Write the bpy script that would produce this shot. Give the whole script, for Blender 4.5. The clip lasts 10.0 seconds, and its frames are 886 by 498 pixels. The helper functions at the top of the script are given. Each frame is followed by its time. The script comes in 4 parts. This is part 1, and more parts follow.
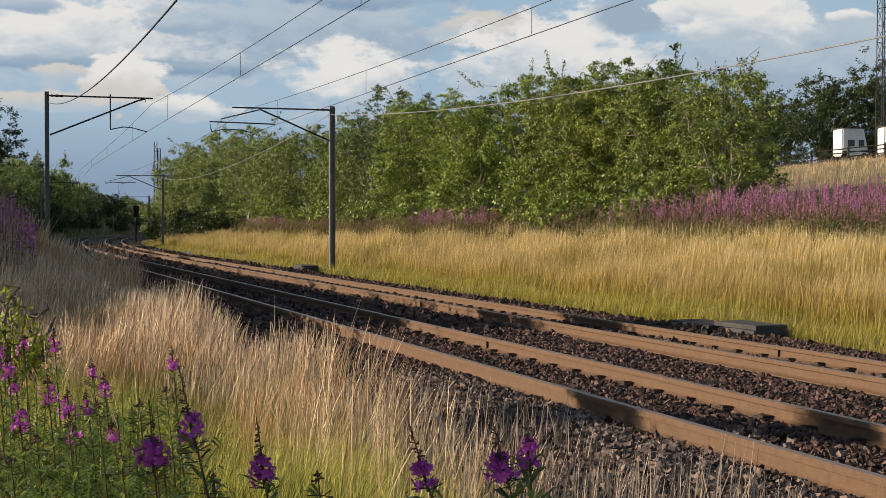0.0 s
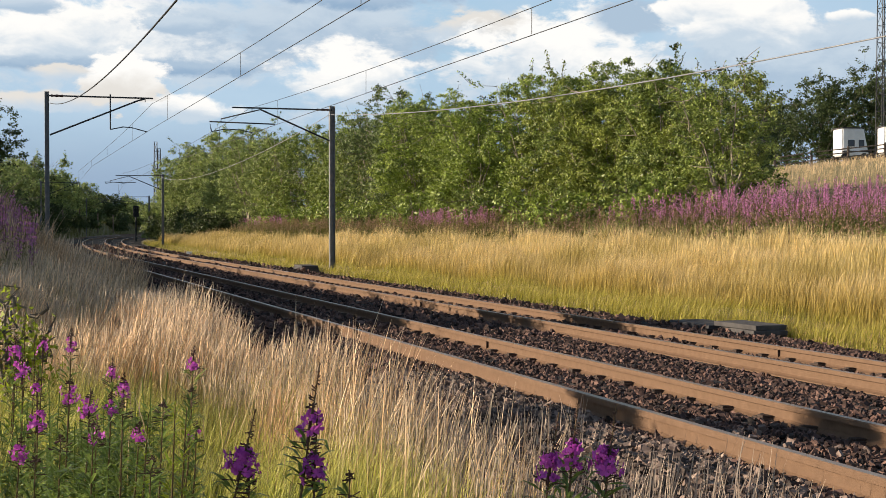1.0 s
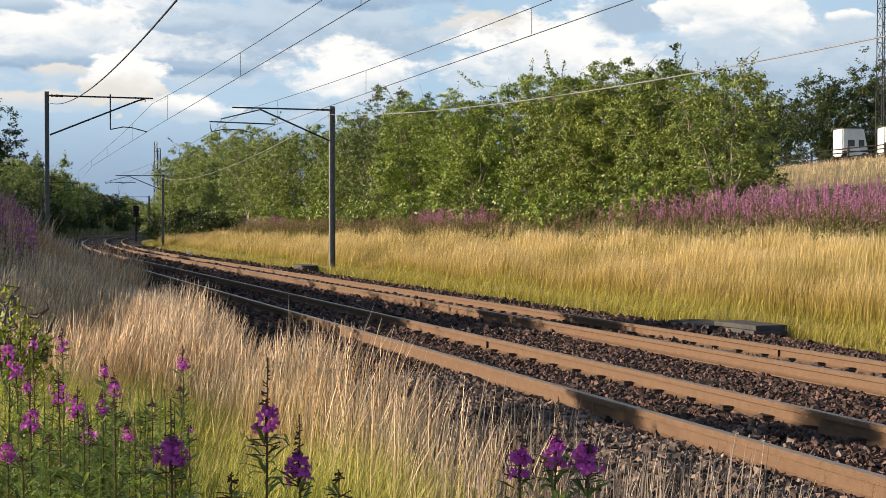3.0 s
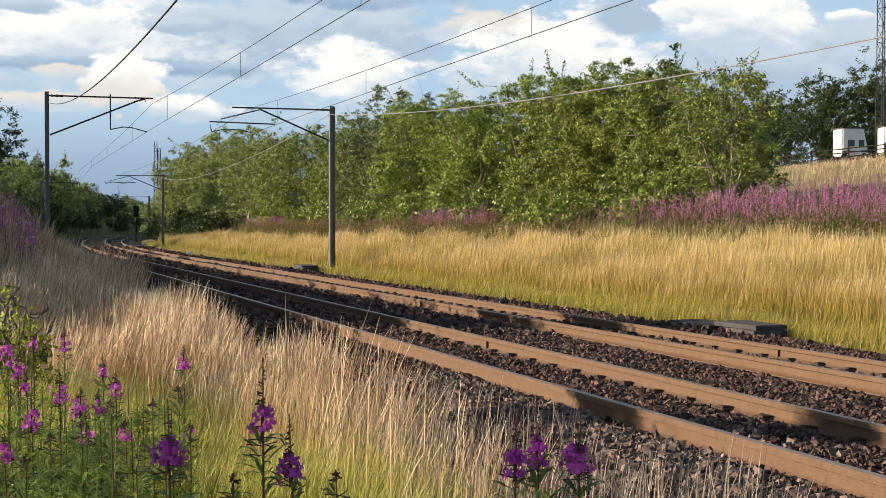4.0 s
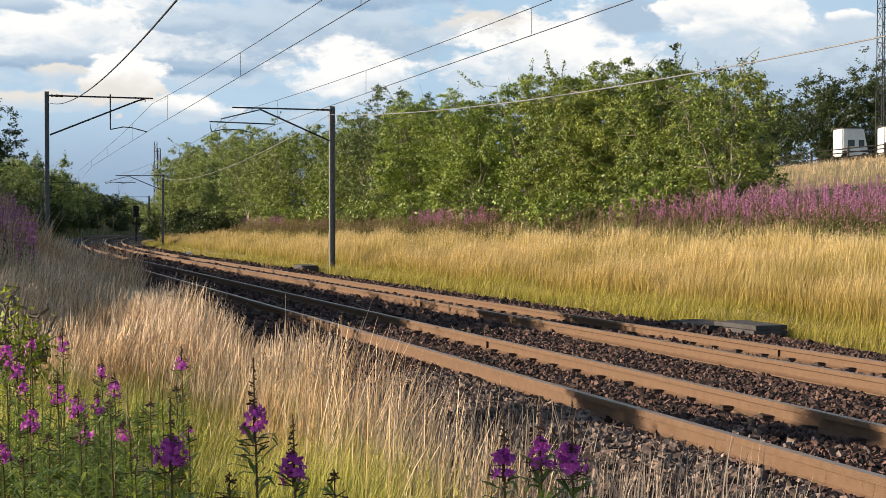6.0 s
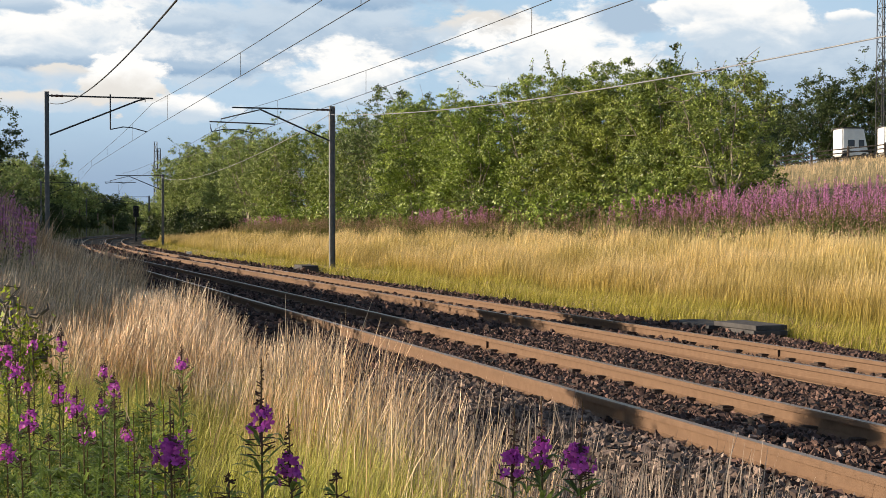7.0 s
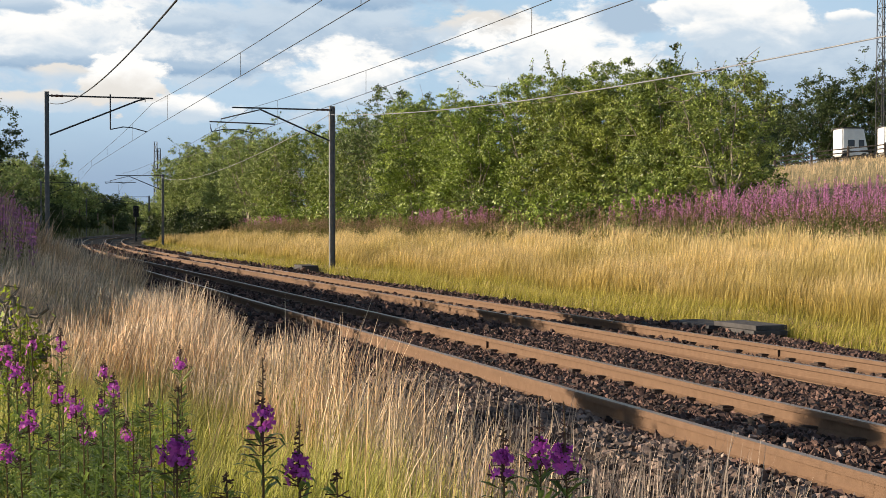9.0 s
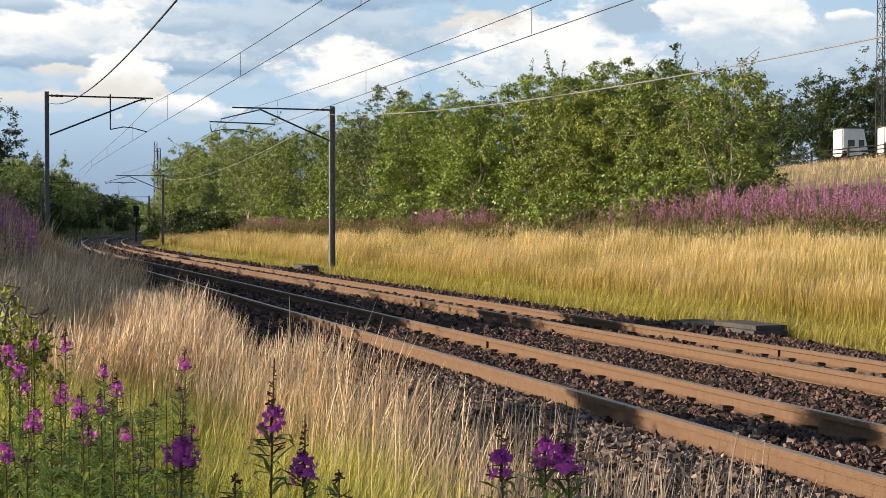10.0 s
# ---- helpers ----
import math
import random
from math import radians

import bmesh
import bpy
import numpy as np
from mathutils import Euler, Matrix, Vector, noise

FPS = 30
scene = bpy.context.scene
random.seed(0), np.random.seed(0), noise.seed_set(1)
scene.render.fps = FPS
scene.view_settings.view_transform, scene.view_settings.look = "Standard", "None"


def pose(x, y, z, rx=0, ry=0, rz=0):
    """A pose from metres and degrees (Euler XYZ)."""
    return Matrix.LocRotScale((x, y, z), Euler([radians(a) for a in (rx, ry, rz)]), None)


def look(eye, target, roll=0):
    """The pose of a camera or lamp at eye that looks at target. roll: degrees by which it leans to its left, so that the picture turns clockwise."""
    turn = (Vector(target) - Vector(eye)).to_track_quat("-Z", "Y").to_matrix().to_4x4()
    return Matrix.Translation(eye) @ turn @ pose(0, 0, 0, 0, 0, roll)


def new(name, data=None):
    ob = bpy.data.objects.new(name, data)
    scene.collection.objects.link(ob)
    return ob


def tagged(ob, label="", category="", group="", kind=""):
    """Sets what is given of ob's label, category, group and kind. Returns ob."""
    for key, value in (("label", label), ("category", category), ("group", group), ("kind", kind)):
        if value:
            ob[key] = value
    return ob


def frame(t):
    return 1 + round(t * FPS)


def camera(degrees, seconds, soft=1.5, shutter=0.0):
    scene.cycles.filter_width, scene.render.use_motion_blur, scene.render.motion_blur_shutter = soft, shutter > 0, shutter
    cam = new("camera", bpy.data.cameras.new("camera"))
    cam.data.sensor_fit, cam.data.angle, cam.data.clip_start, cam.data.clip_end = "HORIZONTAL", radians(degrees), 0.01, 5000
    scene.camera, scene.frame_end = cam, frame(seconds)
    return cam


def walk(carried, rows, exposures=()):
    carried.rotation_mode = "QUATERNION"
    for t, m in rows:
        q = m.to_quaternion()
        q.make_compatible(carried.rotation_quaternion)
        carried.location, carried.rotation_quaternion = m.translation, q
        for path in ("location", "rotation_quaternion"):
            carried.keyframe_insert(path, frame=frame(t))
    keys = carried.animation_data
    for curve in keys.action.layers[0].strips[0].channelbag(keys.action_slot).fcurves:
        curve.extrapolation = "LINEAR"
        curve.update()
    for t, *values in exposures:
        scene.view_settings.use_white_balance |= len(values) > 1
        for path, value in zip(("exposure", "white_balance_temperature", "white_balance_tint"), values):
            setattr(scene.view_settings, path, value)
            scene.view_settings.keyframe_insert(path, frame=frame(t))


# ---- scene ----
CAM_Z = 1.277            # eye above the near railhead
cam = camera(35.5, 10.0, soft=0.5)
EYE = look((0, 0, CAM_Z), (0, 100, CAM_Z - 1.633))
walk(cam, [(0, EYE), (10, EYE)], exposures=[(0, 0.48), (0.8, 0.85), (10, 0.89)])

# ---- daylight: low evening sun from one side, broken cloud ----
SUN_ELEV, SUN_AZ = 18.0, 276.0      # degrees; azimuth clockwise from the line of sight (+Y)
world = bpy.data.worlds.new("evening_sky")
scene.world = world
world.use_nodes = True


def sky_nodes():
    nt = world.node_tree
    N, L = nt.nodes, nt.links
    N.clear()

    def node(kind, **kw):
        n = N.new(kind)
        for k, v in kw.items():
            if k == "op":
                n.operation = v
            elif k == "data":
                n.data_type = v
        return n

    def math_(op, a, b=None, c=None, clamp=False):
        n = N.new("ShaderNodeMath")
        n.operation, n.use_clamp = op, clamp
        for i, v in enumerate((a, b, c)):
            if v is None:
                continue
            if isinstance(v, (int, float)):
                n.inputs[i].default_value = v
            else:
                L.new(v, n.inputs[i])
        return n.outputs[0]

    def mix(fac, a, b):
        n = N.new("ShaderNodeMix")
        n.data_type = "RGBA"
        for i, v in ((0, fac), (6, a), (7, b)):
            if isinstance(v, (int, float)):
                n.inputs[i].default_value = v
            elif isinstance(v, tuple):
                n.inputs[i].default_value = (*v, 1)
            else:
                L.new(v, n.inputs[i])
        return n.outputs[2]

    def step(lo, hi, v):
        n = N.new("ShaderNodeMapRange")
        n.interpolation_type = "SMOOTHSTEP"
        L.new(v, n.inputs[0])
        n.inputs[1].default_value, n.inputs[2].default_value = lo, hi
        return n.outputs[0]

    coord = N.new("ShaderNodeTexCoord")
    sep = N.new("ShaderNodeSeparateXYZ")
    L.new(coord.outputs["Generated"], sep.inputs[0])
    x, y, z = sep.outputs
    # bearing and height over the horizon, in radians
    bearing = math_("ARCTAN2", x, y)
    height = math_("ARCSINE", z)
    comb = N.new("ShaderNodeCombineXYZ")
    L.new(bearing, comb.inputs[0])
    L.new(math_("MULTIPLY", height, 1.9), comb.inputs[1])

    def noise_(scale, detail, rough, shift, dist=0.0):
        add = N.new("ShaderNodeVectorMath")
        add.operation = "ADD"
        L.new(comb.outputs[0], add.inputs[0])
        add.inputs[1].default_value = shift
        n = N.new("ShaderNodeTexNoise")
        L.new(add.outputs[0], n.inputs["Vector"])
        n.inputs["Scale"].default_value, n.inputs["Detail"].default_value = scale, detail
        n.inputs["Roughness"].default_value, n.inputs["Distortion"].default_value = rough, dist
        return n.outputs["Fac"]

    sky = N.new("ShaderNodeTexSky")
    sky.sky_type, sky.sun_disc = "NISHITA", False
    sky.sun_elevation, sky.sun_rotation = radians(SUN_ELEV), radians(SUN_AZ)
    sky.air_density, sky.dust_density, sky.ozone_density = 1.0, 0.6, 1.5
    scaled = N.new("ShaderNodeVectorMath")
    scaled.operation = "SCALE"
    L.new(sky.outputs[0], scaled.inputs[0])
    scaled.inputs[3].default_value = SKY_STRENGTH
    high = step(0.22, 0.5, height)
    clear = mix(math_("MULTIPLY", math_("SUBTRACT", 1.0, high), 0.7), scaled.outputs[0], (0.33, 0.48, 0.62))

    fine = noise_(22.0, 8.0, 0.58, (3.1, 0.4, 0.0), 0.3)
    broad = noise_(5.5, 5.0, 0.55, (7.7, 2.3, 0.0), 0.2)
    # grey-blue cloud base with soft edges
    veil = step(0.36, 0.54, math_("ADD", math_("MULTIPLY", broad, 0.75), math_("MULTIPLY", fine, 0.28)))
    grey = mix(noise_(9.0, 5.0, 0.6, (1.2, 5.0, 0.0)), (0.22, 0.33, 0.46), (0.42, 0.50, 0.58))
    low = step(0.095, 0.02, height)
    cover = math_("SUBTRACT", 1.0, math_("MULTIPLY", high, 0.75))
    out = mix(math_("MULTIPLY", math_("MULTIPLY", veil, 0.6), cover), clear, grey)
    out = mix(math_("MULTIPLY", low, 0.75), out, (0.175, 0.24, 0.345))
    # scattered cloud outside the clouds listed below
    aside = math_("MAXIMUM", step(0.19, 0.27, height), step(0.36, 0.46, math_("ABSOLUTE", bearing)))
    general = math_("MULTIPLY", step(0.50, 0.72, math_("ADD", math_("MULTIPLY", noise_(8.0, 8.0, 0.6, (0.3, 9.0, 0.0), 0.4), 0.8),
                                                      math_("MULTIPLY", fine, 0.2))), 0.6)
    out = mix(math_("MULTIPLY", math_("MULTIPLY", general, aside), cover), out, (0.60, 0.585, 0.565))
    # the clouds one by one: a ragged body, sunlit above and greyer below
    puff = noise_(30.0, 9.0, 0.62, (2.0, 6.5, 0.0), 0.2)
    wide = noise_(13.0, 6.0, 0.6, (5.5, 1.5, 0.0), 0.3)
    for cx, cy, rx, ry, soft, top_tone, foot_tone in CLOUDS:
        a = math_("DIVIDE", math_("SUBTRACT", bearing, cx), rx)
        b = math_("DIVIDE", math_("SUBTRACT", height, cy), ry)
        d = math_("SQRT", math_("ADD", math_("MULTIPLY", a, a), math_("MULTIPLY", b, b)))
        rag = math_("ADD", math_("MULTIPLY", math_("SUBTRACT", puff, 0.5), 2.0), math_("MULTIPLY", math_("SUBTRACT", wide, 0.5), 2.2))
        d = math_("ADD", d, rag)
        body = step(1.0 + 0.5 * soft, 1.0 - 0.5 * soft, d)
        lit = step(-0.75, 0.55, math_("ADD", b, math_("MULTIPLY", math_("SUBTRACT", fine, 0.5), 3.2)))
        out = mix(math_("MULTIPLY", body, cover), out, mix(lit, foot_tone, top_tone))
    bg = N.new("ShaderNodeBackground")
    L.new(out, bg.inputs[0])
    bg.inputs[1].default_value = 0.85
    o = N.new("ShaderNodeOutputWorld")
    L.new(bg.outputs[0], o.inputs[0])


SKY_STRENGTH = 0.055
WHITE, CREAM, PALE_GREY, MID_GREY, BLUE_GREY = (0.66, 0.65, 0.63), (0.52, 0.50, 0.47), (0.38, 0.445, 0.51), (0.28, 0.36, 0.45), (0.20, 0.29, 0.40)
# bearing, height, half-width, half-height (radians), softness of the edge, tone above, tone below
CLOUDS = [(-0.245, 0.130, 0.165, 0.030, 0.55, WHITE, PALE_GREY), (-0.09, 0.143, 0.110, 0.028, 0.7, PALE_GREY, MID_GREY),
          (-0.190, 0.141, 0.026, 0.006, 0.5, PALE_GREY, MID_GREY), (-0.305, 0.153, 0.030, 0.006, 0.5, PALE_GREY, MID_GREY),
          (-0.235, 0.112, 0.10, 0.006, 0.7, MID_GREY, BLUE_GREY),
          (-0.268, 0.087, 0.058, 0.006, 0.5, CREAM, PALE_GREY), (-0.188, 0.084, 0.032, 0.008, 0.45, WHITE, PALE_GREY),
          (-0.228, 0.102, 0.030, 0.019, 0.28, WHITE, CREAM), (-0.270, 0.108, 0.020, 0.006, 0.4, CREAM, PALE_GREY),
          (-0.070, 0.102, 0.046, 0.024, 0.5, WHITE, PALE_GREY), (0.028, 0.142, 0.050, 0.012, 0.5, CREAM, PALE_GREY),
          (0.250, 0.118, 0.110, 0.032, 0.65, PALE_GREY, MID_GREY), (0.088, 0.118, 0.075, 0.032, 0.4, WHITE, PALE_GREY),
          (0.138, 0.146, 0.028, 0.012, 0.6, MID_GREY, MID_GREY), (0.212, 0.145, 0.055, 0.025, 0.35, WHITE, PALE_GREY),
          (0.165, 0.150, 0.014, 0.009, 0.3, WHITE, PALE_GREY), (0.283, 0.145, 0.018, 0.006, 0.3, WHITE, PALE_GREY),
          (-0.06, 0.162, 0.060, 0.007, 0.6, MID_GREY, BLUE_GREY)]
sky_nodes()
sun_data = bpy.data.lights.new("sun", "SUN")
sun_data.energy, sun_data.angle, sun_data.color = 5.0, radians(0.5), (1.0, 0.82, 0.61)
sun = new("sun", sun_data)
_e, _a = radians(SUN_ELEV), radians(SUN_AZ)
sun.matrix_world = look((0, 0, 0), (-math.sin(_a) * math.cos(_e), -math.cos(_a) * math.cos(_e), -math.sin(_e)))


# ---- plan of the line: p is the distance across the line from the eye, d the distance ahead ----
def line_x(p, d):
    """World x at distance p across and d ahead; the line bends away beyond 65 m."""
    d = np.asarray(d, float)
    bend = np.where(d < 65, 0, np.where(d < 330, (d - 65) ** 2 / 1500, 265 ** 2 / 1500 + (d - 330) * 265 / 750))
    return np.asarray(p, float) * 1.0526 - 0.3286 * d + bend


def at(p, d, z):
    return Vector((float(line_x(p, d)), float(d), float(z)))


def heading(d):
    """Turn about z of a thing that stands square to the line there, degrees."""
    return math.degrees(math.atan2(-(float(line_x(0, d + 1)) - float(line_x(0, d - 1))), 2))


RAILS = {"A1": (4.34, 0.0), "A2": (5.845, -0.090), "B1": (7.745, -0.105), "B2": (9.25, -0.195)}   # across, railhead height
BALLAST_P = [2.55, 2.9, 3.65, 4.2, 5.095, 5.95, 6.5, 7.2, 7.65, 8.5, 9.35, 10.5, 11.2, 11.5]
BALLAST_Z = [-0.50, -0.38, -0.135, -0.140, -0.222, -0.262, -0.235, -0.245, -0.290, -0.340, -0.378, -0.33, -0.45, -0.52]
RIGHT_P = [11.0, 12.0, 13.5, 16, 20, 23, 30, 50, 74, 120, 400, 3000]
RIGHT_Z = [-0.46, -0.36, -0.18, 0.2, 0.75, 1.2, 2.0, 4.6, 7.5, 8.1, 9.0, 12.0]


def sstep(v):
    v = np.clip(v, 0, 1)
    return v * v * (3 - 2 * v)


def ground_z(p, d):
    p, d = np.asarray(p, float), np.asarray(d, float)
    right = np.interp(p, RIGHT_P, RIGHT_Z)
    left = -0.36 + 2.7 * sstep((d - 12) / 16) * sstep((2.3 - p) / 4.5) + 2.0 * sstep((-p - 6) / 30)
    z = np.where(p > 7, right, np.where(p > 2.6, -0.46, left))
    wob = 0.05 * np.sin(p * 1.9 + d * 0.63) + 0.04 * np.sin(p * 0.7 - d * 1.13 + 1.0)
    return z + np.where((p > 2) & (p < 12), 0, wob)


# ---- mesh helpers ----
def mesh_from(name, verts, faces, material=None, smooth=False, attrs=None):
    """A mesh from arrays: faces all of one size (an n x k array)."""
    verts, faces = np.asarray(verts, np.float32), np.asarray(faces, np.int32)
    me = bpy.data.meshes.new(name)
    n, k = faces.shape
    me.vertices.add(len(verts))
    me.vertices.foreach_set("co", verts.ravel())
    me.loops.add(n * k)
    me.loops.foreach_set("vertex_index", faces.ravel())
    me.polygons.add(n)
    me.polygons.foreach_set("loop_start", np.arange(0, n * k, k, dtype=np.int32))
    me.polygons.foreach_set("use_smooth", np.full(n, smooth, bool))
    for key, values in (attrs or {}).items():
        a = me.attributes.new(key, "FLOAT", "POINT")
        a.data.foreach_set("value", np.asarray(values, np.float32))
    me.update(calc_edges=True)
    if material:
        me.materials.append(material)
    return me


def thing(name, label, category, m=None, group="", kind="", data=None):
    ob = new(name, data)
    if m is not None:
        ob.matrix_world = m
    return tagged(ob, label, category, group, kind)


def put(name, me, parent, label="", m=None):
    """A mesh as a part of a thing, in the thing's space."""
    ob = new(name, me)
    ob.parent = parent
    if m is not None:
        ob.matrix_basis = m
    if label:
        tagged(ob, label)
    return ob


def part(name, bm, material, parent, label="", m=None):
    me = bpy.data.meshes.new(name)
    bm.to_mesh(me)
    bm.free()
    if material:
        me.materials.append(material)
    return put(name, me, parent, label, m)


def box(bm, x0, x1, y0, y1, z0, z1, bevel=0.0, m=None):
    r = bmesh.ops.create_cube(bm, size=1, matrix=(m or Matrix()) @ Matrix.LocRotScale(
        ((x0 + x1) / 2, (y0 + y1) / 2, (z0 + z1) / 2), None, (abs(x1 - x0), abs(y1 - y0), abs(z1 - z0))))
    if bevel:
        es = {e for v in r["verts"] for e in v.link_edges}
        bmesh.ops.bevel(bm, geom=list(es), offset=bevel, segments=2, affect="EDGES", profile=0.5)
    return bm


def tube_arrays(points, radii, sides=8):
    """Rings along a line of points: vertices and quads."""
    P = [Vector(q) for q in points]
    V, F = [], []
    for i, q in enumerate(P):
        t = (P[min(i + 1, len(P) - 1)] - P[max(i - 1, 0)])
        t = t.normalized() if t.length > 1e-9 else Vector((0, 0, 1))
        a = t.cross(Vector((0, 0, 1)) if abs(t.z) < 0.9 else Vector((1, 0, 0))).normalized()
        b = t.cross(a)
        for k in range(sides):
            w = 2 * math.pi * k / sides
            V.append(q + (a * math.cos(w) + b * math.sin(w)) * radii[i])
    for i in range(len(P) - 1):
        for k in range(sides):
            k2 = (k + 1) % sides
            F.append((i * sides + k, i * sides + k2, (i + 1) * sides + k2, (i + 1) * sides + k))
    return [tuple(v) for v in V], F


def tube(name, points, radius, material, sides=8, radii=None):
    V, F = tube_arrays(points, radii or [radius] * len(points), sides)
    return mesh_from(name, V, F, material, smooth=True)


def tubes(name, list_of, material, sides=6):
    V, F = [], []
    for pts, rad in list_of:
        v, f = tube_arrays(pts, rad, sides)
        F += [tuple(i + len(V) for i in q) for q in f]
        V += v
    return mesh_from(name, V, F, material, smooth=True)


# ---- materials ----
def material(name, base, second=None, scale=8.0, rough=0.85, metal=0.0, bump=0.0, bump_scale=60.0, third=None, island=0.0,
             through_light=0.0, along=None, obj_random=0.0, spec=0.3):
    m = bpy.data.materials.new(name)
    m.use_nodes = True
    N, L = m.node_tree.nodes, m.node_tree.links
    bsdf = N["Principled BSDF"]
    bsdf.inputs["Roughness"].default_value, bsdf.inputs["Metallic"].default_value = rough, metal
    bsdf.inputs["Specular IOR Level"].default_value = spec
    co = N.new("ShaderNodeTexCoord").outputs["Object"]

    def tex(s, detail=6.0, r=0.6):
        n = N.new("ShaderNodeTexNoise")
        L.new(co, n.inputs["Vector"])
        n.inputs["Scale"].default_value, n.inputs["Detail"].default_value, n.inputs["Roughness"].default_value = s, detail, r
        return n.outputs["Fac"]

    def ramp(fac, stops):
        n = N.new("ShaderNodeValToRGB")
        L.new(fac, n.inputs[0])
        while len(n.color_ramp.elements) < len(stops):
            n.color_ramp.elements.new(0.5)
        for e, (p, c) in zip(n.color_ramp.elements, stops):
            e.position, e.color = p, (*c, 1)
        return n.outputs[0]

    def blend(fac, a, b, kind="MIX"):
        n = N.new("ShaderNodeMix")
        n.data_type, n.blend_type = "RGBA", kind
        for i, v in ((0, fac), (6, a), (7, b)):
            if isinstance(v, (int, float)):
                n.inputs[i].default_value = v
            elif isinstance(v, tuple):
                n.inputs[i].default_value = (*v, 1)
            else:
                L.new(v, n.inputs[i])
        return n.outputs[2]

    second = second or tuple(c * 0.7 for c in base)
    colour = ramp(tex(scale), [(0.35, second), (0.65, base)])
    if along:
        a = N.new("ShaderNodeAttribute")
        a.attribute_name = "along"
        colour = blend(0.8, colour, ramp(a.outputs["Fac"], along))
    if third:
        colour = blend(ramp(tex(scale * 0.17, 4.0), [(0.48, (0, 0, 0)), (0.66, (1, 1, 1))]), colour, third)
    if island:
        g = N.new("ShaderNodeNewGeometry").outputs["Random Per Island"]
        lo, hi = 1 - island, 1 + island
        colour = blend(1.0, colour, ramp(g, [(0.0, (lo, lo, lo)), (0.55, (1, 1, 1)), (1.0, (hi, hi * 0.98, hi * 0.9))]), "MULTIPLY")
    if obj_random:
        g = N.new("ShaderNodeObjectInfo").outputs["Random"]
        lo, hi = 1 - obj_random, 1 + obj_random
        colour = blend(1.0, colour, ramp(g, [(0.0, (lo, lo, lo)), (1.0, (hi, hi, hi))]), "MULTIPLY")
    L.new(colour, bsdf.inputs["Base Color"])
    if bump:
        b = N.new("ShaderNodeBump")
        b.inputs["Strength"].default_value, b.inputs["Distance"].default_value = bump, 0.02
        L.new(tex(bump_scale, 8.0), b.inputs["Height"])
        L.new(b.outputs[0], bsdf.inputs["Normal"])
    if through_light:
        t = N.new("ShaderNodeBsdfTranslucent")
        L.new(colour, t.inputs[0])
        s = N.new("ShaderNodeMixShader")
        s.inputs[0].default_value = through_light
        L.new(bsdf.outputs[0], s.inputs[1])
        L.new(t.outputs[0], s.inputs[2])
        L.new(s.outputs[0], N["Material Output"].inputs[0])
    return m


M_SOIL = material("soil", (0.22, 0.19, 0.09), (0.13, 0.12, 0.05), 2.5, bump=0.6, bump_scale=9, third=(0.26, 0.20, 0.10))
# bed near black: shade in the gaps between stones is put into its colour
M_BALLAST_GAPS = material("ballast_bed", (0.022, 0.017, 0.015), (0.010, 0.008, 0.007), 14.0, bump=1.0, bump_scale=22, third=(0.045, 0.032, 0.027))
M_STONE = material("ballast_stone", (0.125, 0.072, 0.060), (0.042, 0.029, 0.027), 9.0, island=0.92, third=(0.115, 0.070, 0.062))
M_STONE_PALE = material("pale_ballast_stone", (0.215, 0.165, 0.145), (0.085, 0.065, 0.06), 9.0, island=0.85, third=(0.13, 0.085, 0.07))
M_STONE_ONE = material("ballast_stone_single", (0.20, 0.15, 0.13), (0.10, 0.075, 0.066), 9.0, obj_random=0.75)
M_RUST = material("rusty_steel", (0.160, 0.096, 0.058), (0.128, 0.075, 0.044), 14.0, rough=0.75, bump=0.25, bump_scale=90)
M_RAILTOP = material("worn_railhead", (0.32, 0.24, 0.18), (0.25, 0.17, 0.12), 3.0, rough=0.38, metal=0.55)
M_SLEEPER = material("old_sleeper", (0.17, 0.14, 0.12), (0.09, 0.075, 0.065), 7.0, bump=0.7, bump_scale=40, obj_random=0.2)
M_CLIP = material("clip_iron", (0.07, 0.045, 0.035), (0.04, 0.028, 0.022), 30.0, rough=0.8, bump=0.3)
M_GALV = material("weathered_galvanised_steel", (0.21, 0.212, 0.215), (0.13, 0.132, 0.135), 4.0, rough=0.55, metal=0.35, bump=0.15)
M_DARKSTEEL = material("dark_tube_steel", (0.055, 0.057, 0.062), (0.035, 0.036, 0.04), 6.0, rough=0.5, metal=0.5)
M_WIRE = material("copper_wire_dull", (0.06, 0.062, 0.065), (0.04, 0.04, 0.042), 2.0, rough=0.5, metal=0.4)
M_CABLE = material("aluminium_cable", (0.33, 0.33, 0.34), (0.24, 0.24, 0.25), 3.0, rough=0.5, metal=0.5)
M_INSUL = material("brown_insulator", (0.10, 0.05, 0.035), (0.07, 0.035, 0.025), 6.0, rough=0.3)
M_CONCRETE = material("old_concrete", (0.30, 0.28, 0.26), (0.20, 0.185, 0.17), 5.0, bump=0.5, bump_scale=45, third=(0.16, 0.15, 0.13))
M_SLAB = material("dark_slab", (0.085, 0.08, 0.08), (0.05, 0.048, 0.05), 6.0, bump=0.4, bump_scale=50)
GOLD = [(0.0, (0.15, 0.16, 0.03)), (0.35, (0.36, 0.29, 0.065)), (0.75, (0.62, 0.47, 0.18)), (1.0, (0.84, 0.68, 0.42))]
PALE = [(0.0, (0.20, 0.25, 0.04)), (0.46, (0.44, 0.40, 0.13)), (0.72, (0.66, 0.50, 0.34)), (1.0, (0.86, 0.71, 0.58))]
LAWN = [(0.0, (0.17, 0.18, 0.028)), (0.6, (0.37, 0.325, 0.06)), (1.0, (0.56, 0.45, 0.15))]
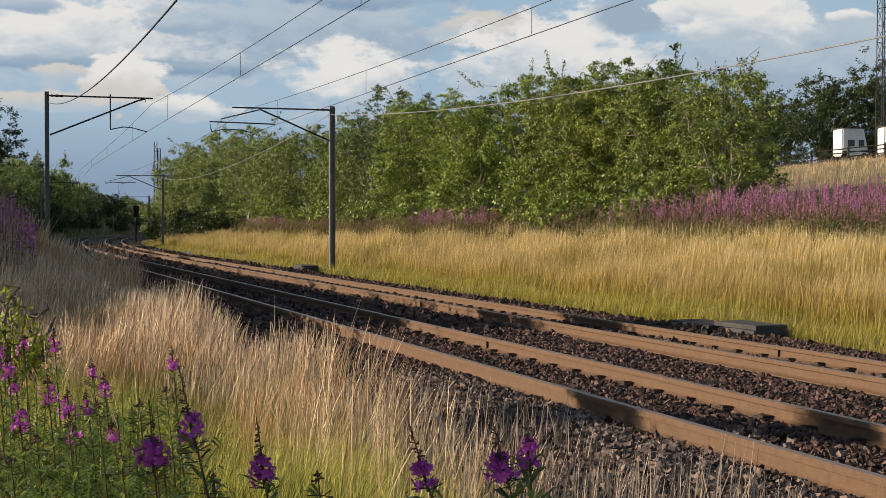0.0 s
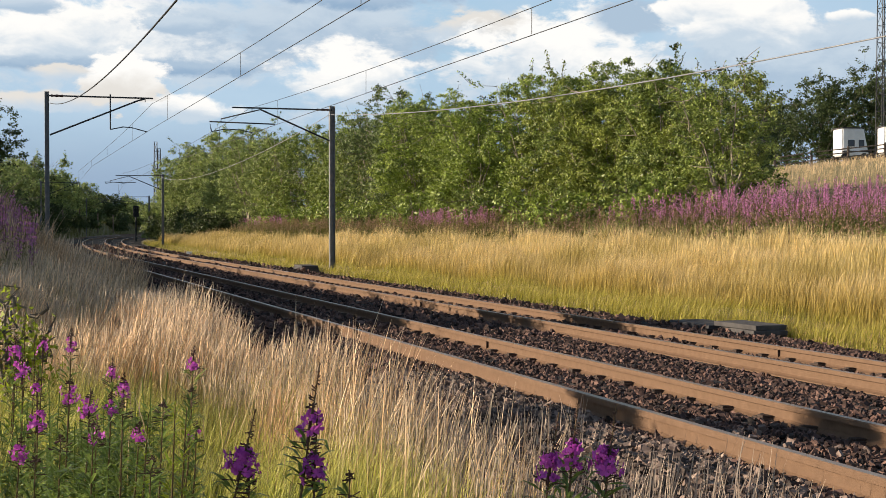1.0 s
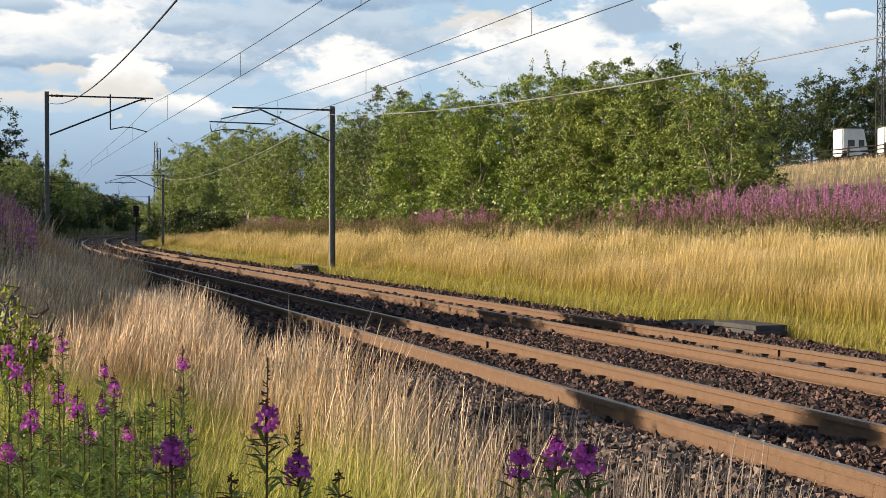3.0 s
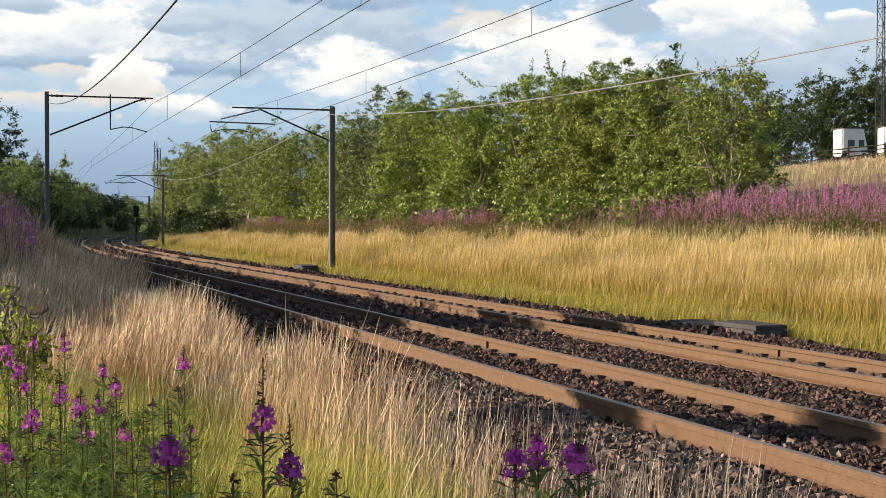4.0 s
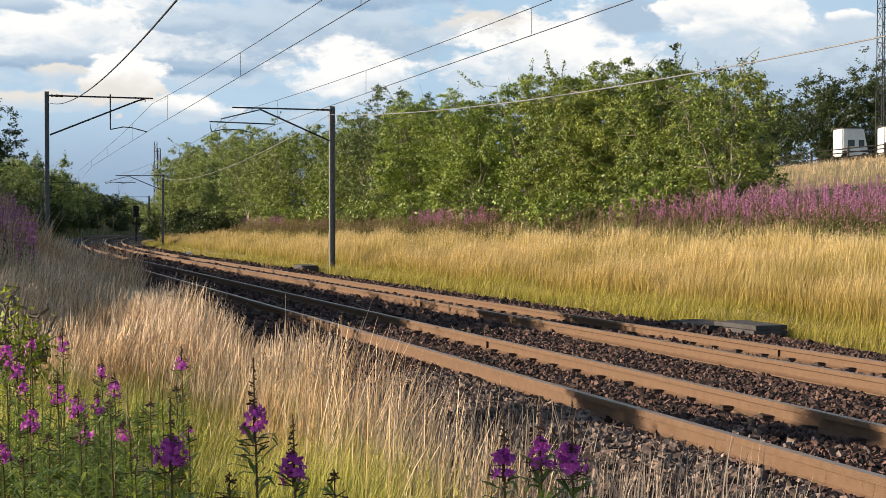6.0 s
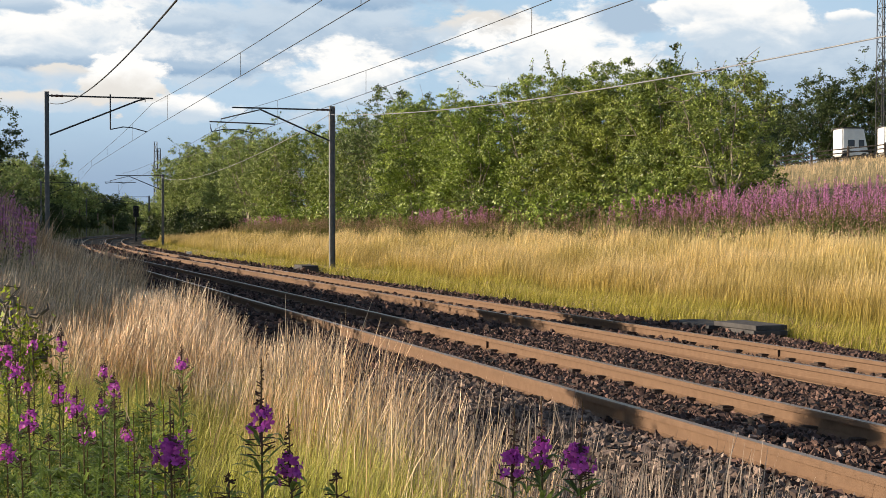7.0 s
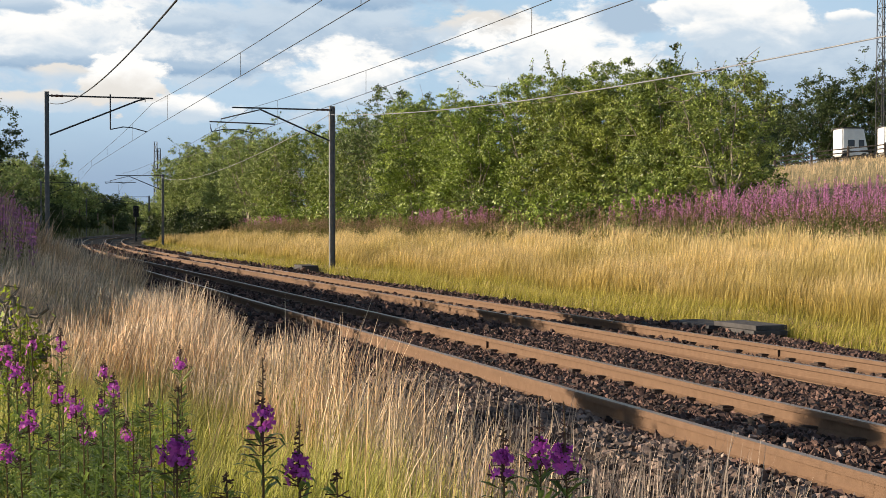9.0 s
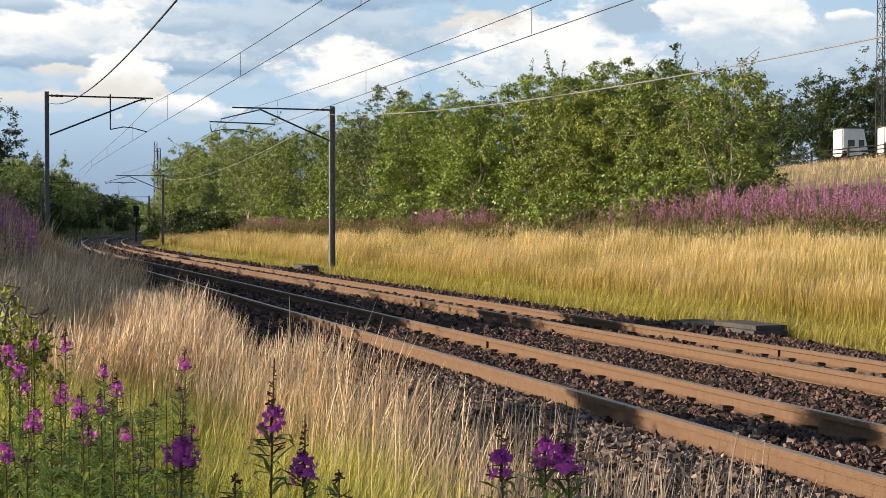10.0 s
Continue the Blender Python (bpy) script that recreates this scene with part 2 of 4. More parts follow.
M_GOLD = material("golden_grass", (0.52, 0.37, 0.13), (0.36, 0.27, 0.08), 0.7, rough=0.7, island=0.5, through_light=0.22, along=GOLD, third=(0.36, 0.28, 0.08))
M_PALE = material("pale_dry_grass", (0.72, 0.56, 0.36), (0.56, 0.42, 0.22), 0.8, rough=0.7, island=0.55, through_light=0.2, along=PALE, third=(0.56, 0.37, 0.22))
SEED = [(0.0, (0.18, 0.18, 0.035)), (0.45, (0.42, 0.36, 0.09)), (0.78, (0.70, 0.55, 0.24)), (1.0, (0.88, 0.74, 0.46))]
M_SEED = material("pale_gold_seed_grass", (0.70, 0.56, 0.26), (0.52, 0.41, 0.16), 0.7, rough=0.7, island=0.5, through_light=0.22, along=SEED)
M_STRAW = material("field_straw", (0.66, 0.50, 0.32), (0.50, 0.37, 0.22), 0.6, rough=0.8, island=0.4, through_light=0.15)
M_LAWN = material("green_grass", (0.40, 0.38, 0.06), (0.26, 0.28, 0.04), 0.9, rough=0.7, island=0.5, through_light=0.3, along=LAWN)
LIME = [(0.0, (0.27, 0.32, 0.045)), (0.5, (0.52, 0.53, 0.11)), (1.0, (0.74, 0.66, 0.26))]
M_LIME = material("fresh_undergrass", (0.46, 0.44, 0.09), (0.30, 0.32, 0.05), 0.9, rough=0.6, island=0.55, through_light=0.3, along=LIME)
M_GREY_STALK = material("grey_dead_stalk", (0.50, 0.42, 0.35), (0.32, 0.26, 0.22), 3.0, island=0.4, through_light=0.1)
M_LEAF = material("hawthorn_leaf", (0.275, 0.345, 0.070), (0.10, 0.145, 0.032), 1.4, rough=0.5, island=0.55, through_light=0.13, spec=0.4, third=(0.27, 0.30, 0.055))
M_LEAF_WARM = material("yellowish_hawthorn_leaf", (0.29, 0.34, 0.055), (0.13, 0.17, 0.034), 1.4, rough=0.5, island=0.5, through_light=0.13, spec=0.4)
M_DRYLEAF = material("dry_herb_leaf", (0.20, 0.19, 0.06), (0.13, 0.14, 0.035), 0.6, rough=0.7, island=0.4, through_light=0.25)
M_LEAF_BRIGHT = material("bright_green_leaf", (0.30, 0.38, 0.060), (0.14, 0.20, 0.034), 1.3, rough=0.5, island=0.5, through_light=0.13, spec=0.4)
M_LEAF_MID = material("deep_green_leaf", (0.17, 0.225, 0.060), (0.075, 0.11, 0.032), 1.2, rough=0.5, island=0.55, through_light=0.13, spec=0.4)
# deep green with shade put into the colour, for growth away from the sun
M_LEAF_SHADE = material("shade_dark_leaf", (0.075, 0.105, 0.03), (0.04, 0.06, 0.018), 0.4, rough=0.6, island=0.4, through_light=0.2)
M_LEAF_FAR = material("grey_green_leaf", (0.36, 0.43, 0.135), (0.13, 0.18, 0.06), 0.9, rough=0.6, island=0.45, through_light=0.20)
M_PALEBARK = material("pale_bark", (0.36, 0.31, 0.24), (0.22, 0.19, 0.15), 5.0, bump=0.5, bump_scale=25)
M_BARK = material("grey_bark", (0.20, 0.17, 0.14), (0.11, 0.09, 0.075), 6.0, bump=0.8, bump_scale=25)
M_PINK = material("fireweed_petal", (0.56, 0.11, 0.52), (0.42, 0.07, 0.46), 20.0, rough=0.6, island=0.35, through_light=0.35)
M_PINK_DUSTY = material("dusty_pink_petal", (0.68, 0.28, 0.56), (0.46, 0.21, 0.36), 0.9, rough=0.65, island=0.4, through_light=0.3)
M_DULLPINK = material("fireweed_going_over", (0.42, 0.27, 0.21), (0.30, 0.22, 0.12), 1.0, rough=0.7, island=0.4, through_light=0.3)
M_STEM = material("fireweed_stem", (0.16, 0.10, 0.05), (0.10, 0.075, 0.035), 8.0)
M_FWLEAF = material("fireweed_leaf", (0.30, 0.39, 0.10), (0.10, 0.155, 0.04), 3.0, rough=0.38, island=0.5, through_light=0.38)
M_YELLEAF = material("yellow_green_leaf", (0.36, 0.42, 0.04), (0.22, 0.30, 0.03), 4.0, rough=0.5, island=0.3, through_light=0.4)
M_BUD = material("fireweed_bud", (0.12, 0.065, 0.06), (0.07, 0.045, 0.035), 30.0)
M_WHITE = material("white_panel", (0.78, 0.79, 0.80), (0.68, 0.69, 0.70), 1.5, rough=0.4)
M_GLASS = material("dark_window", (0.03, 0.035, 0.04), (0.02, 0.02, 0.025), 2.0, rough=0.08, spec=0.6)
M_TIMBER = material("weathered_timber", (0.20, 0.155, 0.12), (0.11, 0.085, 0.07), 9.0, bump=0.6, bump_scale=30)
M_BLACK = material("black_paint", (0.02, 0.02, 0.022), (0.014, 0.014, 0.015), 4.0, rough=0.5)
M_BRICK = material("dark_brick", (0.14, 0.10, 0.085), (0.08, 0.06, 0.055), 2.0, bump=0.5)


# ---- ground, one sheet to the horizon ----
def build_ground():
    ps = np.unique(np.concatenate([np.linspace(-3000, -200, 12), np.linspace(-200, -20, 25), np.arange(-20, 2.4, 0.5),
                                   [2.4, 2.6, 5, 9, 11], np.arange(11.5, 32, 0.6), np.linspace(32, 130, 40), np.linspace(130, 3000, 16)]))
    ds = np.unique(np.concatenate([np.linspace(-600, -20, 12), np.arange(-20, 60, 0.8), np.arange(60, 200, 4), np.linspace(200, 600, 25),
                                   np.linspace(600, 4500, 14)]))
    P, D = np.meshgrid(ps, ds, indexing="ij")
    V = np.stack([line_x(P, D), D, ground_z(P, D)], -1).reshape(-1, 3)
    i, j = np.meshgrid(np.arange(len(ps) - 1), np.arange(len(ds) - 1), indexing="ij")
    a = (i * len(ds) + j).ravel()
    F = np.stack([a, a + len(ds), a + len(ds) + 1, a + 1], -1)
    thing("ground", "rough grassy ground rising in banks beside the railway", "ground", kind="structure", data=mesh_from("ground", V, F, M_SOIL, True))


def build_ballast():
    ps = np.arange(2.55, 11.52, 0.09)
    ds = np.concatenate([np.arange(-4, 30, 0.16), np.arange(30, 90, 0.6), np.arange(90, 340, 3)])
    P, D = np.meshgrid(ps, ds, indexing="ij")
    rng = np.random.default_rng(4)
    Z = np.interp(P, BALLAST_P, BALLAST_Z) + rng.normal(0, 0.012, P.shape) + 0.02 * np.sin(P * 5 + D * 2.1) * np.sin(D * 1.3)
    V = np.stack([line_x(P, D), D, Z], -1).reshape(-1, 3)
    i, j = np.meshgrid(np.arange(len(ps) - 1), np.arange(len(ds) - 1), indexing="ij")
    a = (i * len(ds) + j).ravel()
    F = np.stack([a, a + len(ds), a + len(ds) + 1, a + 1], -1)
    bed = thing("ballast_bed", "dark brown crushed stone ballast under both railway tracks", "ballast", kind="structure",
                data=mesh_from("ballast_bed", V, F, M_BALLAST_GAPS))
    # loose stones: squashed irregular lumps
    base = np.array([(-1, -1, -1), (1, -1, -1), (1, 1, -1), (-1, 1, -1), (-1, -1, 1), (1, -1, 1), (1, 1, 1), (-1, 1, 1)], float)
    faces = np.array([(0, 3, 2, 1), (4, 5, 6, 7), (0, 1, 5, 4), (1, 2, 6, 5), (2, 3, 7, 6), (3, 0, 4, 7)])

    def scatter(n, d0, d1, size, power=1.0, p0=2.75, p1=11.35):
        d = d0 + (d1 - d0) * rng.random(n) ** power
        p = rng.uniform(p0, p1, n)
        keep = np.ones(n, bool)
        for rp, _ in RAILS.values():
            keep &= np.abs(p - rp) > 0.10
        x = line_x(p, d)
        keep &= np.abs(x) < 0.36 * d + 0.5
        p, d, x = p[keep], d[keep], x[keep]
        n = len(p)
        s = size * rng.uniform(0.55, 1.25, n)
        z = np.interp(p, BALLAST_P, BALLAST_Z) + s * rng.uniform(-0.2, 0.7, n)
        b = base[None] * rng.uniform(0.40, 1.0, (n, 8, 3)) * s[:, None, None] * np.array([1.35, 0.95, 0.6]) * rng.uniform(0.65, 1.2, (n, 1, 3))
        q = rng.normal(size=(n, 4))
        q /= np.linalg.norm(q, axis=1)[:, None]
        w, a, b2, c = q.T
        R = np.stack([1 - 2 * (b2 * b2 + c * c), 2 * (a * b2 - w * c), 2 * (a * c + w * b2), 2 * (a * b2 + w * c), 1 - 2 * (a * a + c * c),
                      2 * (b2 * c - w * a), 2 * (a * c - w * b2), 2 * (b2 * c + w * a), 1 - 2 * (a * a + b2 * b2)], -1).reshape(n, 3, 3)
        v = np.einsum("nij,nkj->nki", R, b) + np.stack([x, d, z], -1)[:, None]
        return v.reshape(-1, 3), (faces[None] + (np.arange(n) * 8)[:, None, None]).reshape(-1, 4)

    sets = [scatter(52000, 6.5, 19, 0.027, 1.25, 4.1), scatter(15000, 19, 48, 0.047, 1.5), scatter(4000, 13, 19, 0.028, 1.0, 2.7, 4.2), scatter(4000, 48, 110, 0.08, 1.3)]
    V, F, o = [], [], 0
    for v, f in sets:
        V.append(v), F.append(f + o)
        o += len(v)
    put("loose_stones", mesh_from("loose_stones", np.concatenate(V), np.concatenate(F), M_STONE), bed)["kind"] = "stuff"
    v, f = scatter(13000, 6.3, 13.2, 0.027, 1.0, 2.6, 4.2)
    put("shoulder_stones", mesh_from("shoulder_stones", v, f, M_STONE_PALE), bed, "paler grey-brown stones on the ballast shoulder")["kind"] = "stuff"
    # the stones lying on top closest by, each its own piece
    shapes = []
    for k in range(10):
        v = base * rng.uniform(0.55, 1.0, (8, 3)) * np.array([1.3, 0.95, 0.6]) * rng.uniform(0.7, 1.1, (1, 3)) * 0.030
        shapes.append(mesh_from("stone", v, faces, M_STONE_ONE))
    for k in range(290):
        d = rng.uniform(6.6, 10.5)
        p = rng.choice([rng.uniform(3.0, 4.15), rng.uniform(4.5, 5.65), rng.uniform(6.05, 7.5)])
        z = float(np.interp(p, BALLAST_P, BALLAST_Z)) + 0.035
        st = put("stone", shapes[k % 10], bed)
        st.matrix_basis = Matrix.Translation(at(p, d, z)) @ Euler(rng.uniform(0, 6.28, 3)).to_matrix().to_4x4()


def rail_mesh(p, top):
    # flat-bottomed rail: across, height from the running surface
    prof = [(-0.070, -0.159), (-0.070, -0.148), (-0.030, -0.134), (-0.010, -0.120), (-0.009, -0.047), (-0.037, -0.043), (-0.036, -0.010),
            (-0.028, -0.001), (0.028, -0.001), (0.036, -0.010), (0.037, -0.043), (0.009, -0.047), (0.010, -0.120), (0.030, -0.134),
            (0.070, -0.148), (0.070, -0.159)]
    ds = np.concatenate([np.arange(-6, 60, 2.0), np.arange(60, 335, 4.0)])
    V, F, k = [], [], len(prof)
    for d in ds:
        for a, b in prof:
            V.append(tuple(at(p + a, d, top + b)))
    for i in range(len(ds) - 1):
        for j in range(k):
            j2 = (j + 1) % k
            F.append((i * k + j, (i + 1) * k + j, (i + 1) * k + j2, i * k + j2))
    me = mesh_from("rail", V, F, M_RUST)
    me.materials.append(M_RAILTOP)
    idx = np.zeros(len(F), np.int32)
    idx[7::k] = 1
    me.polygons.foreach_set("material_index", idx)
    return me


def build_track(r1, r2, label):
    (p1, z1), (p2, z2) = RAILS[r1], RAILS[r2]
    tr = thing("railway_track", label, "railway track")
    for p, z in ((p1, z1), (p2, z2)):
        put("rail", rail_mesh(p, z), tr)
    mid, zm = (p1 + p2) / 2, (z1 + z2) / 2
    tilt = math.degrees(math.atan2(z2 - z1, p2 - p1))
    bm = bmesh.new()
    box(bm, -1.3, 1.3, -0.125, 0.125, -0.13, 0.0, 0.012)
    sleeper = bpy.data.meshes.new("sleeper")
    bm.to_mesh(sleeper), bm.free()
    sleeper.materials.append(M_SLEEPER)
    bm = bmesh.new()
    box(bm, -0.14, -0.03, -0.09, 0.09, 0, 0.028)
    bmesh.ops.bevel(bm, geom=bm.edges[:], offset=0.012, segments=1, affect="EDGES")
    box(bm, -0.115, -0.02, -0.05, 0.03, 0.02, 0.045)
    clip = bpy.data.meshes.new("rail_clip")
    bm.to_mesh(clip), bm.free()
    clip.materials.append(M_CLIP)
    for p, z, d in ((p2, z2, 17.0), (p1, z1, 26.0)):
        bm = bmesh.new()
        box(bm, -0.037, 0.037, -0.003, 0.003, -0.14, 0.0006)
        part("rail_weld", bm, M_CLIP, tr, "thin dark weld line", Matrix.Translation(at(p, d, z)) @ pose(0, 0, 0, 0, 0, heading(d)))
    rng = random.Random(5)
    for k in range(190):
        d = 4.2 + k * 0.615 * 0.95
        if d > 115:
            break
        m = Matrix.Translation(at(mid, d, zm - 0.165 + rng.uniform(-0.006, 0.004))) @ pose(0, 0, 0, 0, -tilt, heading(d) + rng.uniform(-0.8, 0.8))
        put("sleeper", sleeper, tr, m=m)
        if d < 62:
            for off, flip in ((0.7525, 1), (-0.7525, -1)):
                put("rail_clip", clip, tr, m=m @ pose(off, 0, 0.004, 0, 0, 0 if flip > 0 else 180))
    return tr


# ---- overhead line ----
def mast(p, d, ground, top, side, label, arm=True, reach=3.35):
    """An H-section mast with its cantilever; side -1 reaches towards smaller p."""
    t = thing("overhead_line_mast", label, "railway mast", Matrix.Translation(at(p, d, ground)) @ pose(0, 0, 0, 0, 0, heading(d)), group="overhead line masts")
    h = top - ground
    bm = bmesh.new()
    w = 0.095 if side < 0 else 0.075
    box(bm, -w, -w + 0.02, -w, w, -0.3, h)
    box(bm, w - 0.02, w, -w, w, -0.3, h)
    box(bm, -w + 0.02, w - 0.02, -0.008, 0.008, -0.3, h)
    part("post", bm, M_GALV, t)
    bm = bmesh.new()
    box(bm, -0.28, 0.28, -0.28, 0.28, -0.6, -0.14, 0.02)
    part("footing", bm, M_CONCRETE, t, "pale concrete footing")
    if not arm:
        return t
    s, ty = side, h - 0.14
    cw = 4.62 - ground                    # contact wire over the mast's foot
    tip = reach * s
    put("top_tube", tube("top_tube", [(0, 0, ty), (tip * 1.08, 0, ty)], 0.028, M_DARKSTEEL), t)
    put("stay_tube", tube("stay_tube", [(0.1 * s, 0, h - 1.25), (tip * 0.78, 0, ty - 0.05)] if s < 0 else
                          [(0.1 * s, 0, h - 1.5), (tip * 0.92, 0, ty - 0.1), (tip * 1.0, 0, ty - 0.02)], 0.03, M_DARKSTEEL), t)
    ins = [((0.14 * s + 0.1 * s * i, 0, ty), 0.05 if i % 2 == 0 else 0.03) for i in range(5)]
    put("insulator", tube("insulator", [q for q, _ in ins], 0, M_INSUL, 8, [r for _, r in ins]), t)
    if s < 0:
        put("drop_tube", tube("drop_tube", [(tip * 0.78, 0, ty - 0.05), (tip * 1.2, 0, ty - 0.42), (tip * 1.2, 0, ty - 0.5)], 0.022, M_DARKSTEEL), t)
        put("registration_tube", tube("registration_tube", [(tip * 0.62, 0, ty - 0.56), (tip * 1.32, 0, ty - 0.52), (tip * 1.30, 0, cw - 0.0)], 0.024, M_DARKSTEEL), t)
        put("steady_arm", tube("steady_arm", [(tip * 1.30, 0, cw), (tip * 1.15, 0, cw + 0.10), (tip * 1.0, 0, cw + 0.08), (tip * 0.86, 0, cw - 0.02)], 0.016, M_DARKSTEEL), t)
        put("catenary_hanger", tube("catenary_hanger", [(tip * 0.87, 0, ty), (tip * 0.87, 0, ty - 0.16)], 0.016, M_DARKSTEEL), t)
    else:
        put("drop_tube", tube("drop_tube", [(tip * 0.64, 0, ty + 0.12), (tip * 0.64, 0, cw + 0.05)], 0.024, M_DARKSTEEL), t)
        put("steady_arm", tube("steady_arm", [(tip * 0.64, 0, cw + 0.06), (tip * 0.77, 0, cw + 0.16), (tip * 0.86, 0, cw + 0.14), (tip * 1.02, 0, cw)], 0.018, M_DARKSTEEL), t)
        put("catenary_hanger", tube("catenary_hanger", [(tip, 0, ty), (tip, 0, ty - 0.14)], 0.016, M_DARKSTEEL), t)
    return t


def wire(name, label, path, radius, mat, extra=()):
    """path: rows of p, d, z."""
    V = [at(*q) for q in path]
    t = thing(name, label, "overhead wire", group="overhead wires")
    put("conductor", tube("conductor", V, radius, mat, 5), t)
    for a, b in extra:
        put("dropper", tube("dropper", [at(*a), at(*b)], 0.006, mat, 4), t)
    return t


def sag(p, d0, d1, z0, z1, dip, n=24, p1=None):
    rows = []
    for i in range(n + 1):
        u = i / n
        rows.append((p + ((p1 if p1 is not None else p) - p) * u, d0 + (d1 - d0) * u, z0 + (z1 - z0) * u - dip * 4 * u * (1 - u)))
    return rows


def build_overhead():
    mast(11.85, 50.2, -0.30, 5.63, -1, "grey galvanised steel mast with cantilever arm over the far track")
    mast(11.85, 109, -0.30, 5.40, -1, "grey galvanised steel mast with cantilever arm, farther along the bank")
    mast(11.85, 168, -0.30, 5.0, -1, "distant steel mast with cantilever arm")
    mast(1.95, 48.0, -0.1, 5.95, 1, "shaded steel mast with cantilever arm over the near track")
    mast(1.95, 132, -0.1, 5.6, 1, "distant shaded steel mast with cantilever arm")
    mast(1.95, 200, -0.1, 5.4, 1, "far shaded steel mast on the cutting side")
    for p, dm, zc, zk, dip, near_drops, lab in ((5.53, 49, 4.74, 5.62, 0.42, (0.5, 10.8, 21.6, 31.9, 44.8), "near"),
                                                (8.95, 49.8, 4.60, 5.52, 0.47, (3.2, 13.6, 24.0, 34.5, 45.0), "far")):
        for a, b in ((-9, dm), (dm, 109), (109, 168), (168, 230)):
            hang = dip if a < 0 else 0.55
            cat = sag(p, a, b, zk, zk, hang)
            con = [(p, a, zc), (p, (a + b) / 2, zc - 0.02), (p, b, zc)]
            dr = []
            for d in near_drops if a < 0 else [a + (b - a) * (i + 0.55) / 5 for i in range(5)]:
                u = (d - a) / (b - a)
                dr.append(((p, d, zk - hang * 4 * u * (1 - u)), (p, d, zc)))
            wire("contact_wire", "thin dark contact wire hanging over the %s track" % lab, con, 0.0085, M_WIRE)
            wire("catenary_wire", "thin dark sagging catenary wire with droppers", cat, 0.008, M_WIRE, dr)
    wire("feeder_cable", "pale grey aluminium feeder cable sagging between masts", sag(11.75, 50.2, -16, 5.32, 5.32, 1.43, 40), 0.012, M_CABLE)
    wire("feeder_cable", "pale grey aluminium feeder cable sagging between masts", sag(11.75, 50.2, 109, 5.32, 5.15, 1.0), 0.013, M_CABLE)
    wire("feeder_cable", "dark feeder cable sagging from the shaded mast", sag(2.05, 48, -18, 5.55, 5.55, 1.70, 40), 0.013, M_WIRE)


# ---- vegetation ----
def blades(n_levels, x, y, z, height, lean, turn, width, head, rng):
    """Grass stalks as narrow strips that bow to one side: vertices, quads and the share of the height."""
    n = len(x)
    ts = np.linspace(0, 1, n_levels)
    wprof = np.interp(ts, [0, 0.55, 0.75, 0.9, 1.0], [1.0, 0.7, head * 0.6, head, 0.15])
    face = rng.uniform(0, np.pi, n)
    V = np.zeros((n, n_levels, 2, 3), np.float32)
    for i, t in enumerate(ts):
        cx = x + np.cos(turn) * lean * height * t ** 1.8
        cy = y + np.sin(turn) * lean * height * t ** 1.8
        cz = z + height * t * (1 - 0.25 * lean * t)
        w = width * wprof[i] * 0.5
        for s, sg in ((0, -1), (1, 1)):
            V[:, i, s, 0] = cx + sg * w * np.cos(face)
            V[:, i, s, 1] = cy + sg * w * np.sin(face)
            V[:, i, s, 2] = cz
    a = (np.arange(n) * n_levels * 2)[:, None] + (np.arange(n_levels - 1) * 2)[None]
    F = np.stack([a, a + 1, a + 3, a + 2], -1).reshape(-1, 4)
    along = np.broadcast_to(ts[None, :, None], (n, n_levels, 2)).ravel()
    return V.reshape(-1, 3), F, along


MOVERS = []     # (thing, rows) for motions()


def grass(name, label, n, region, height, mat, width, head, rng, levels=4, lean=(0.05, 0.35), wind=0.0, sway=0.0, phase=0.0, power=1.0, keep=None, dpow=1.0):
    """One patch of grass, standing round its own origin so that the wind can rock it."""
    p0, p1, d0, d1 = region
    d = d0 + (d1 - d0) * rng.random(n) ** dpow
    p = p0 + (p1 - p0) * rng.random(n) ** power
    x = line_x(p, d)
    ok = np.abs(x) < 0.335 * d + 0.6
    if keep is not None:
        ok &= keep(p, d, x)
    p, d, x = p[ok], d[ok], x[ok]
    n = len(p)
    z = ground_z(p, d)
    clump = 0.8 + 0.25 * np.sin(p * 2.3 + d * 0.9) * np.sin(d * 1.7 - p) + 0.12 * np.sin(p * 6.1 + d * 3.3)
    h = rng.uniform(*height, n) * clump
    turn = rng.normal(wind, 1.1, n)
    V, F, along = blades(levels, x, d, z - 0.02, h, rng.uniform(*lean, n), turn, width * rng.uniform(0.7, 1.4, n), head, rng)
    c = np.array([float(x.mean()), float(d.mean()), float(z.mean())])
    me = mesh_from(name, V - c, F, mat, attrs={"along": along})
    t = thing(name, label, "grass", Matrix.Translation(Vector(c)), kind="stuff", data=me)
    if sway:
        MOVERS.append((t, Vector(c), sway, phase))
    return t


def leaf_tris(centres, outward, size, rng):
    """Small leaves, each one triangle, that mostly face outwards from their clump."""
    n = len(centres)
    nrm = outward / (np.linalg.norm(outward, axis=1)[:, None] + 1e-6) * 0.75 + rng.normal(size=(n, 3)) * 0.48 + np.array([0, 0, 0.2])
    nrm /= np.linalg.norm(nrm, axis=1)[:, None]
    u = np.cross(nrm, rng.normal(size=(n, 3)))
    u /= np.linalg.norm(u, axis=1)[:, None]
    v = np.cross(nrm, u)
    s = (size * rng.uniform(0.6, 1.4, n))[:, None]
    V = np.stack([centres - u * s, centres + u * s * 0.3 + v * s * 0.7, centres + u * s * 0.8 - v * s * 0.5], 1)
    return V.reshape(-1, 3), np.arange(n * 3).reshape(-1, 3)


